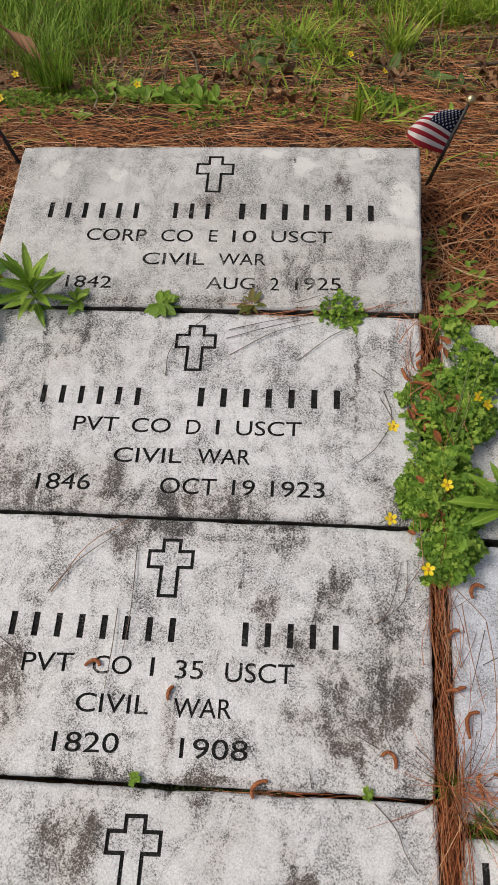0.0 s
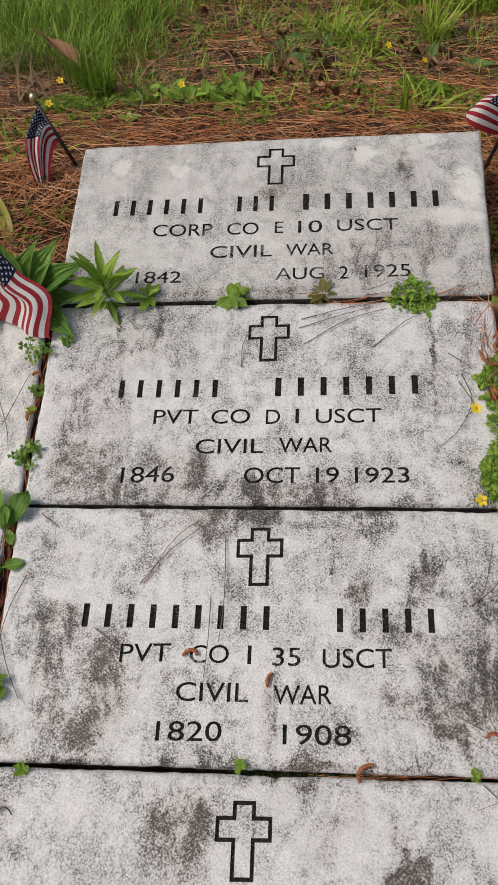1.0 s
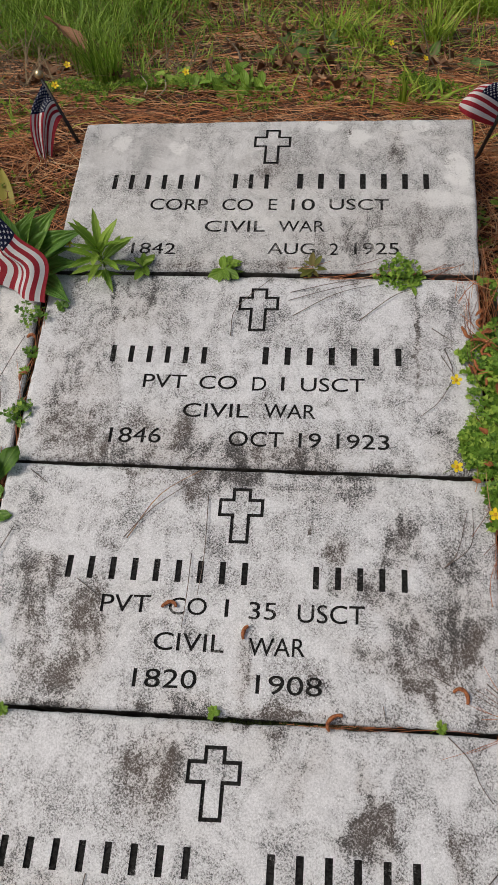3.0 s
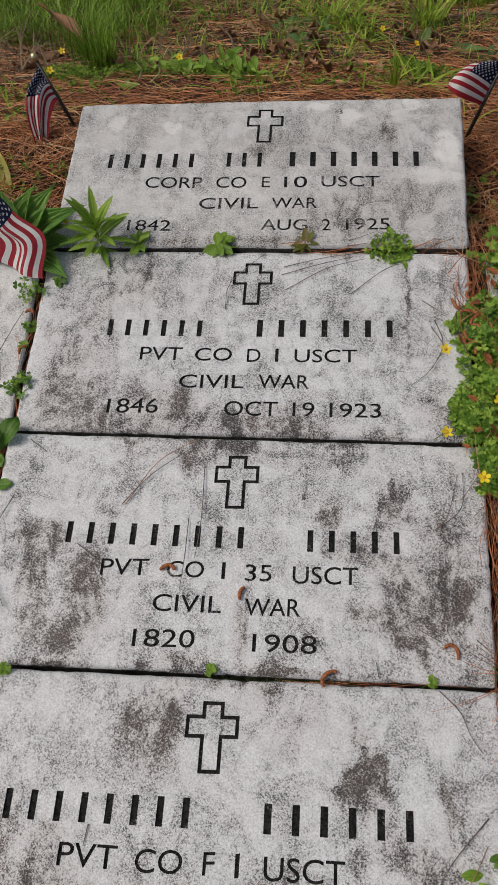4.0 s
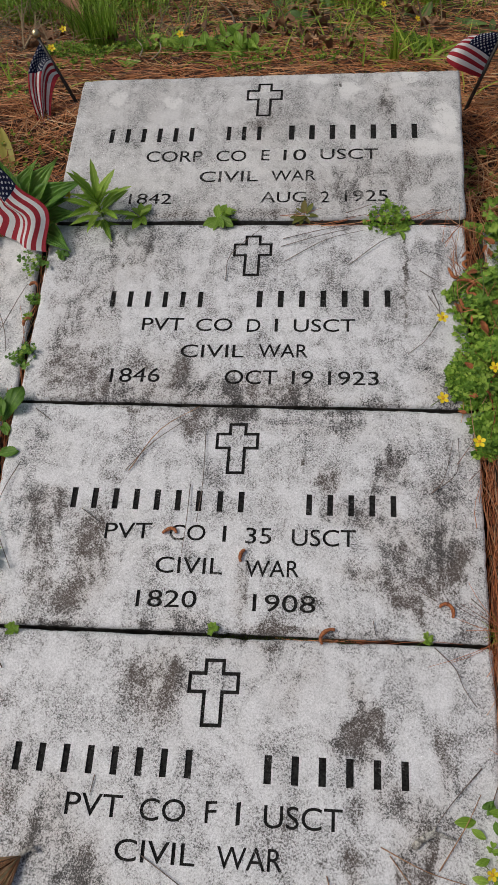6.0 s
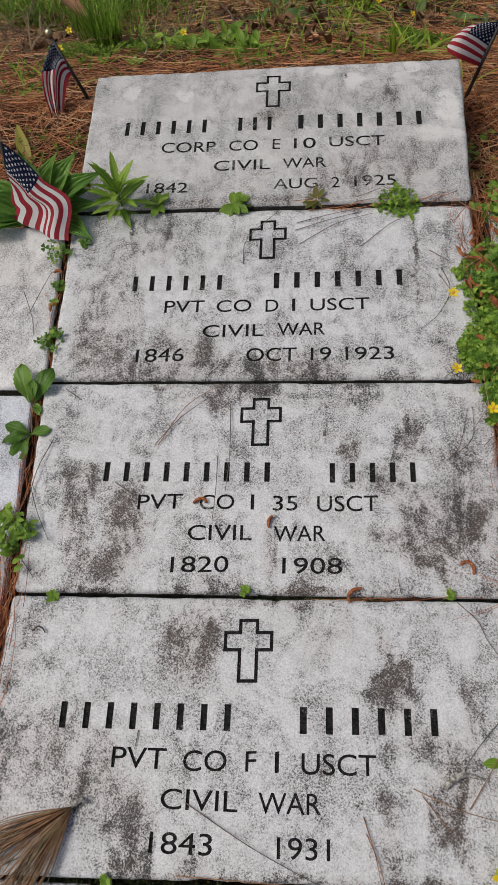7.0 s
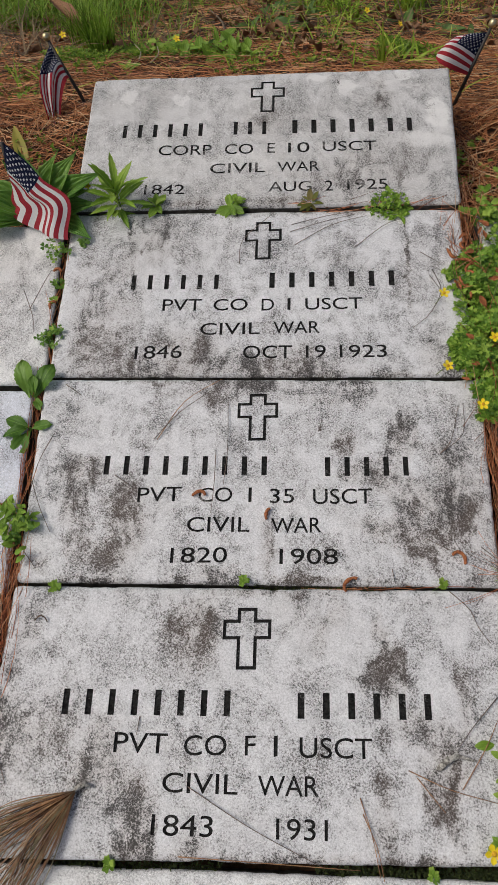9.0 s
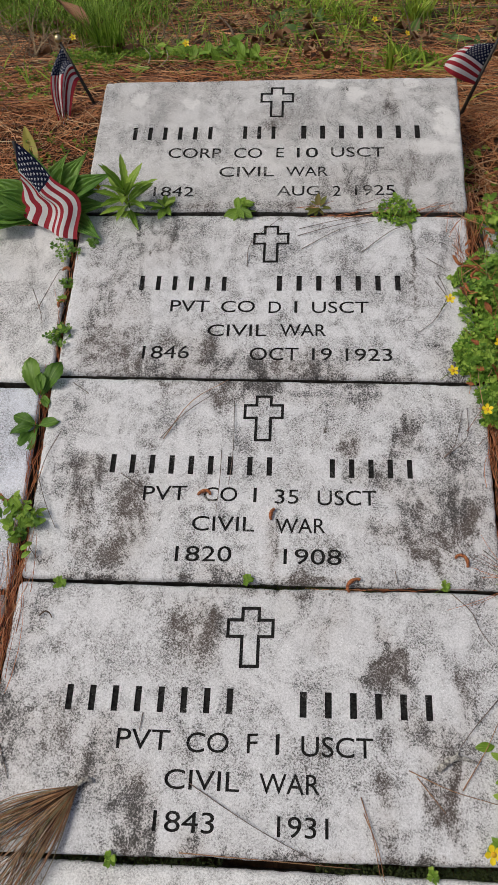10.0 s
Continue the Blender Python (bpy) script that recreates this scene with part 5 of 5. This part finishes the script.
for x, y, r, n_ in ((-0.47, 1.07, 0.055, 260), (-0.40, 1.07, 0.04, 110), (0.29, 1.22, 0.035, 200), (0.33, 1.16, 0.04, 180), (-0.30, 1.14, 0.07, 220), (-0.20, 1.15, 0.06, 150), (-0.06, 0.98, 0.06, 60), (0.39, 1.10, 0.05, 80),                     (0.50, 0.80, 0.06, 40), (-0.43, 0.58, 0.05, 40), (0.15, 1.20, 0.05, 40), (0.10, 1.05, 0.05, 30), (-0.52, 0.80, 0.08, 40), (-0.50, 0.92, 0.06, 60), (-0.56, 0.72, 0.05, 40), (-0.40, 0.98, 0.05, 40), (-0.36, 0.62, 0.03, 14), (0.05, 1.10, 0.10, 50), (0.22, 1.10, 0.08, 50)):
    for _ in range(n_):
        a, k = rnd.uniform(0, 6.283), r * math.sqrt(rnd.random())
        px, py = x + k * math.cos(a), y + k * math.sin(a)
        s = rnd.uniform(0.006, 0.0135)
        m = Matrix.Translation((px, py, ground_z(px, py) + rnd.uniform(0.01, 0.03))) @ pose(0, 0, 0, rnd.uniform(-35, 35), rnd.uniform(-35, 35), rnd.uniform(0, 360)) @ Matrix.Diagonal((s, s, s, 1))
        me = PARSLEY[0] if rnd.random() < 0.5 else CLOVERS[1]
        cover.add([m @ v.co for v in me.vertices], [tuple(p.vertices) for p in me.polygons])
cover.done("ground_cover", foliage("creeper", (0.05, 0.11, 0.010), (0.15, 0.27, 0.022), (0.33, 0.44, 0.055), 60), "low yellow-green creeping plants in the pine litter", "ground cover")

# broad-leaved weeds on the bank
for x, y, n_, L, lab in ((-0.1597, 1.1598, 9, 0.065, "dull green broad-leaved weed on the bank"), (-0.0916, 1.2091, 8, 0.07, "dull green broad-leaved weed on the bank"), (-0.2252, 1.1886, 7, 0.06, "dull green broad-leaved weed on the bank"),
                         (-0.014, 1.5844, 8, 0.07, "dark green weed in the shade of the bank"), (0.0398, 1.5241, 8, 0.07, "dark green weed in the shade of the bank"), (0.3527, 1.465, 6, 0.07, "dull green weed with long leaves on the bank"),
                         (0.4545, 1.4071, 6, 0.07, "dull green weed with long leaves on the bank"), (0.52, 1.3663, 5, 0.06, "dull green weed with long leaves on the bank"), (0.4059, 1.0425, 5, 0.05, "low dull green weed behind a flag"), (0.1471, 1.3534, 5, 0.05, "small green weed on the bank"), (0.0565, 1.4571, 8, 0.07, "dark green weed in the shade of the bank"), (0.0241, 1.6233, 9, 0.08, "dark green weed in the shade of the bank"), (0.1052, 1.554, 8, 0.07, "dark green weed in the shade of the bank"), (-0.0544, 1.479, 7, 0.06, "dark green weed in the shade of the bank")):
    rosette("bank_weed", (x, y, ground_z(x, y)), n_, DULL_LEAF, (L * 0.5, L * 0.9), (0, 40), lab, group="weeds on the bank")
for x, y in ((-0.2945, 1.1301), (-0.199, 1.1264), (-0.2548, 1.1636), (-0.1327, 1.1151), (-0.056, 1.1384), (-0.095, 1.105)):
    rosette("leafy_sprig", (x, y, ground_z(x, y)), 14, OVAL, (0.022, 0.045), (5, 65), "bright green leafy sprig at the foot of the grass", group="leafy sprigs on the bank", loose=0.018)
rosette("bank_weed", (-0.316, 0.99, ground_z(-0.316, 0.99)), 5, OVAL, (0.025, 0.04), (10, 45), "pale green seedling in the pine litter", group="weeds on the bank")
for x, y, az, pitch, L in ((-0.0832, 1.1742, 80, 70, 0.05), (-0.1256, 1.1845, 110, 65, 0.06), (0.1635, 1.243, -50, 30, 0.07), (-0.4332, 0.5513, 110, 35, 0.09), (0.4618, 0.7137, 50, 25, 0.12), (-0.4377, 0.7152, -55, 8, 0.085), (0.4342, 0.9903, 90, 40, 0.07)):
    w = thing("single_leaf", (x, y, ground_z(x, y)), "single upright yellow-green leaf in the litter", "leaf", "single leaves")
    leaf_at(w, YELLOW_LEAF if L > 0.08 else LANCE[0], az, pitch, L)
# yellow flowers on the bank
for x, y, h in ((-0.2198, 1.1316, 0.05), (-0.4987, 1.173, 0.05), (-0.4733, 1.0029, 0.04), (0.2509, 1.4503, 0.05), (0.3334, 1.3826, 0.03)):
    w = thing("yellow_flower", (x, y, ground_z(x, y)), "small yellow wildflower on a thin stem", "flower", "wildflowers on the bank")
    flower(w, (0, 0, h), 0.0085, 30, rnd.uniform(0, 70))

# dead leaves on the bank
DEAD_MESH = [leaf_mesh("dead_leaf", DEAD, 10, 0.42 + 0.06 * k, 0.35, rnd.uniform(-0.15, 0.55), 0.22, 0.30, 0.95, k) for k in range(5)]
spots = [(rnd.uniform(-0.85, 0.95), rnd.uniform(1.12, 2.0)) for _ in range(250)] + [(0.5933, 1.5962), (0.6652, 1.5526), (0.722, 1.548), (0.6299, 1.5076), (0.2431, 1.549), (-0.1651, 1.5183), (-0.0917, 1.4809), (0.3194, 1.8102), (-0.5392, 1.2274), (-0.5977, 1.2118), (-0.1163, 1.3132), (-0.0591, 1.3362), (0.5201, 1.2996), (0.5757, 1.2432), (0.0827, 1.3892)]
for k, (x, y) in enumerate(spots):
    ob = new("dead_leaf", DEAD_MESH[k % 5])
    s = rnd.uniform(0.022, 0.052)
    ob.matrix_world = Matrix.Translation((x, y, ground_z(x, y) + 0.018)) @ pose(0, 0, 0, -24, 0, 0) @ pose(0, 0, 0, rnd.uniform(-22, 40), rnd.uniform(-35, 35), rnd.uniform(0, 360)) @ Matrix.Diagonal((s, s, s, 1))
    tagged(ob, "curled brown dead leaf lying in the litter", "dead leaf", "dead leaves on the bank")
big = new("dead_leaf", leaf_mesh("dead_leaf", simple("tan_leaf", (0.20, 0.09, 0.04), (0.38, 0.20, 0.10), 70), 12, 0.22, 0.5, 0.2, 0.1, 0.2, 0.8, 8))
big.matrix_world = Matrix.Translation((-0.485, 1.31, ground_z(-0.485, 1.31) + 0.012)) @ pose(0, 0, 0, 0, 0, 60) @ pose(0, 0, 0, 34, 20, 0) @ Matrix.Diagonal((0.17, 0.17, 0.17, 1))
tagged(big, "long tan dead leaf propped against the grass", "dead leaf")
# twigs and dry stems on the bank
PALE_STEM = simple("pale_stem", (0.26, 0.22, 0.14), (0.46, 0.41, 0.29), 60)
DRY_STICK = simple("dry_stick", (0.06, 0.045, 0.03), (0.20, 0.15, 0.10), 60, 0.9, 0.002)
for a, b, r, mat_ in (((-0.2981, 1.0419), (-0.3228, 1.14), 0.0018, PALE_STEM), ((-0.2697, 1.032), (-0.2621, 1.1025), 0.0018, PALE_STEM), ((-0.1233, 1.3816), (-0.1818, 1.5692), 0.004, DRY_STICK), ((0.4549, 1.7297), (0.8248, 1.7005), 0.003, DRY_STICK), ((-0.6866, 1.0398), (-0.5756, 0.8979), 0.003, DRY_STICK), ((0.5475, 1.4902), (0.7119, 1.5441), 0.006, DRY_STICK), ((0.0199, 1.4753), (0.1862, 1.4521), 0.003, DRY_STICK)):
    m_ = ((a[0] + b[0]) / 2 + 0.01, (a[1] + b[1]) / 2)
    pts = glide([(x, y, ground_z(x, y) + 0.012 + k * 0.012) for k, (x, y) in enumerate((a, m_, b))], 8)
    v, f = tube(pts, r, 6)
    tagged(mesh_object("dry_stem", v, f, mat_, smooth=True), "dry stem lying across the pine litter", "stem", "dry stems")


# ---- small flags ----
def flag(base, tip, control, label, fold=0.006, waves=2.0, phase=0.0, ball_tip=True, sway=(0, 0, 0)):
    """A hand flag on a stick. control: 3 x 3 points, rows from the stick to the free end, columns from the top stripe to the lowest."""
    root = thing("hand_flag", base, label, "flag", "small flags at the graves")
    o = Vector(base)
    b, t = Vector(base) - o, Vector(tip) - o
    d = (t - b).normalized()
    v, f = tube([b - d * 0.02, b.lerp(t, 0.5), t], [0.0036, 0.0033, 0.003], 8)
    mesh_object("stick", v, f, POLE, root, "dark thin wooden stick", True)
    if ball_tip:
        ball = bmesh.new()
        bmesh.ops.create_uvsphere(ball, u_segments=12, v_segments=8, radius=0.0075)
        for w in ball.verts:
            w.co.z *= 1.15 if w.co.z > 0 else 0.95
            w.co += t + d * 0.004
        part("finial", ball, GOLD, root, "gilt ball tip")
    P = [[Vector(p) - o for p in row] for row in control]

    def blend(u, knots):
        # quadratic through three knots at 0, 0.4 and 1
        a, c, e = knots
        l0 = (u - 0.4) * (u - 1) / 0.4
        l1 = u * (u - 1) / (0.4 * -0.6)
        l2 = u * (u - 0.4) / 0.6
        return a * l0 + c * l1 + e * l2

    def blend_v(v_, a, c, e):
        k = 7 / 13
        l0 = (v_ - k) * (v_ - 1) / k
        l1 = v_ * (v_ - 1) / (k * (k - 1))
        l2 = v_ * (v_ - k) / (1 - k)
        return a * l0 + c * l1 + e * l2

    def spot(u, v_):
        rows = [blend_v(v_, *P[k]) for k in range(3)]
        # the free edge hangs in an s-shaped fold
        k = max(0.0, (u - 0.40) / 0.60)
        return blend(u, rows) + Vector(sway) * (math.sin(math.pi * k) ** 2 * (1 - 0.75 * v_))

    def surf(u, v_):
        p = spot(u, v_)
        nrm = (spot(min(1, u + 0.02), v_) - spot(max(0, u - 0.02), v_)).cross(spot(u, min(1, v_ + 0.02)) - spot(u, max(0, v_ - 0.02)))
        nrm = nrm.normalized() if nrm.length > 1e-9 else Vector((0, 0, 1))
        k = fold * math.sin(waves * 2 * math.pi * v_ + phase + 1.2 * u) * smoothstep(0.0, 0.5, u + 0.12)
        return p + nrm * k, nrm

    U, V = 40, 52
    verts = [surf(i / U, j / V)[0] for i in range(U + 1) for j in range(V + 1)]
    groups = {"canton": ([], BLUE, "dark blue canton")}
    for s_ in range(13):
        groups[s_] = ([], RED if s_ % 2 == 0 else WHITE, "red stripe" if s_ % 2 == 0 else "white stripe")
    for i in range(U):
        for j in range(V):
            q = (i * (V + 1) + j, i * (V + 1) + j + 1, (i + 1) * (V + 1) + j + 1, (i + 1) * (V + 1) + j)
            s_ = j * 13 // V
            groups["canton" if i < 16 and s_ < 7 else s_][0].append(q)
    for key, (fs, mat_, lab) in groups.items():
        ids = sorted({k for q in fs for k in q})
        where = {k: n_ for n_, k in enumerate(ids)}
        ob = mesh_object("canton" if key == "canton" else "stripe", [verts[k] for k in ids], [tuple(where[k] for k in q) for q in fs], mat_, root, lab, True)
        if key == "canton":
            canton = ob
    for row in range(9):
        for col in range(6 if row % 2 == 0 else 5):
            u0 = 0.4 * ((2 * col + 1 + row % 2) / 12)
            v0 = 7 / 13 * (row + 1) / 10
            vs, fs = [], []
            for side in (1, -1):
                base = len(vs)
                for k in range(10):
                    a, r = math.pi / 5 * k, (0.029 if k % 2 == 0 else 0.0120)
                    p, nn = surf(min(0.4, max(0, u0 + r * math.cos(a) * 0.62)), max(0, v0 + r * math.sin(a)))
                    vs.append(p + nn * 0.0007 * side)
                p, nn = surf(u0, v0)
                vs.append(p + nn * 0.0007 * side)
                fs += [(base + 10, base + k, base + (k + 1) % 10) for k in range(10)]
            mesh_object("star", vs, fs, WHITE, canton)
    return root


flag((-0.3336, 0.7128, -0.1257), (-0.4048, 0.7802, -0.0037),
     (((-0.4008, 0.7761, -0.0112), (-0.3858, 0.7615, -0.0365), (-0.3717, 0.749, -0.0609)),
      ((-0.4163, 0.7184, -0.0349), (-0.3965, 0.7273, -0.0342), (-0.3793, 0.726, -0.0556)),
      ((-0.4071, 0.6824, -0.1044), (-0.4013, 0.6775, -0.1071), (-0.3954, 0.6821, -0.1059))),
     "limp striped hand flag on a dark stick behind the stone", 0.006, 2.0, 0.5)
flag((0.3465, 0.7042, -0.0961), (0.3924, 0.7554, 0.0369),
     (((0.3891, 0.7532, 0.0279), (0.3753, 0.7394, -0.0098), (0.3644, 0.7254, -0.0374)),
      ((0.3609, 0.7525, 0.0213), (0.3339, 0.7299, 0.0223), (0.329, 0.7113, -0.0141)),
      ((0.3483, 0.7881, -0.0156), (0.3162, 0.7523, -0.0016), (0.3038, 0.7296, -0.0073))),
     "striped hand flag leaning on a dark stick behind the stone", 0.002, 1.0, 1.0)
flag((-0.3846, 0.3528, -0.0669), (-0.3777, 0.376, 0.1246),
     (((-0.3748, 0.375, 0.1247), (-0.3796, 0.3608, 0.086), (-0.3821, 0.3631, 0.0475)),
      ((-0.3328, 0.3573, 0.0781), (-0.3550, 0.3455, 0.0540), (-0.3836, 0.3556, 0.0302)),
      ((-0.2985, 0.2915, 0.0140), (-0.3425, 0.3105, 0.0080), (-0.3861, 0.3392, 0.0110))),
     "small striped hand flag draped over broad leaves beside the marker", 0.006, 1.6, 0.6, False, (0.020, 0.004, 0.008))
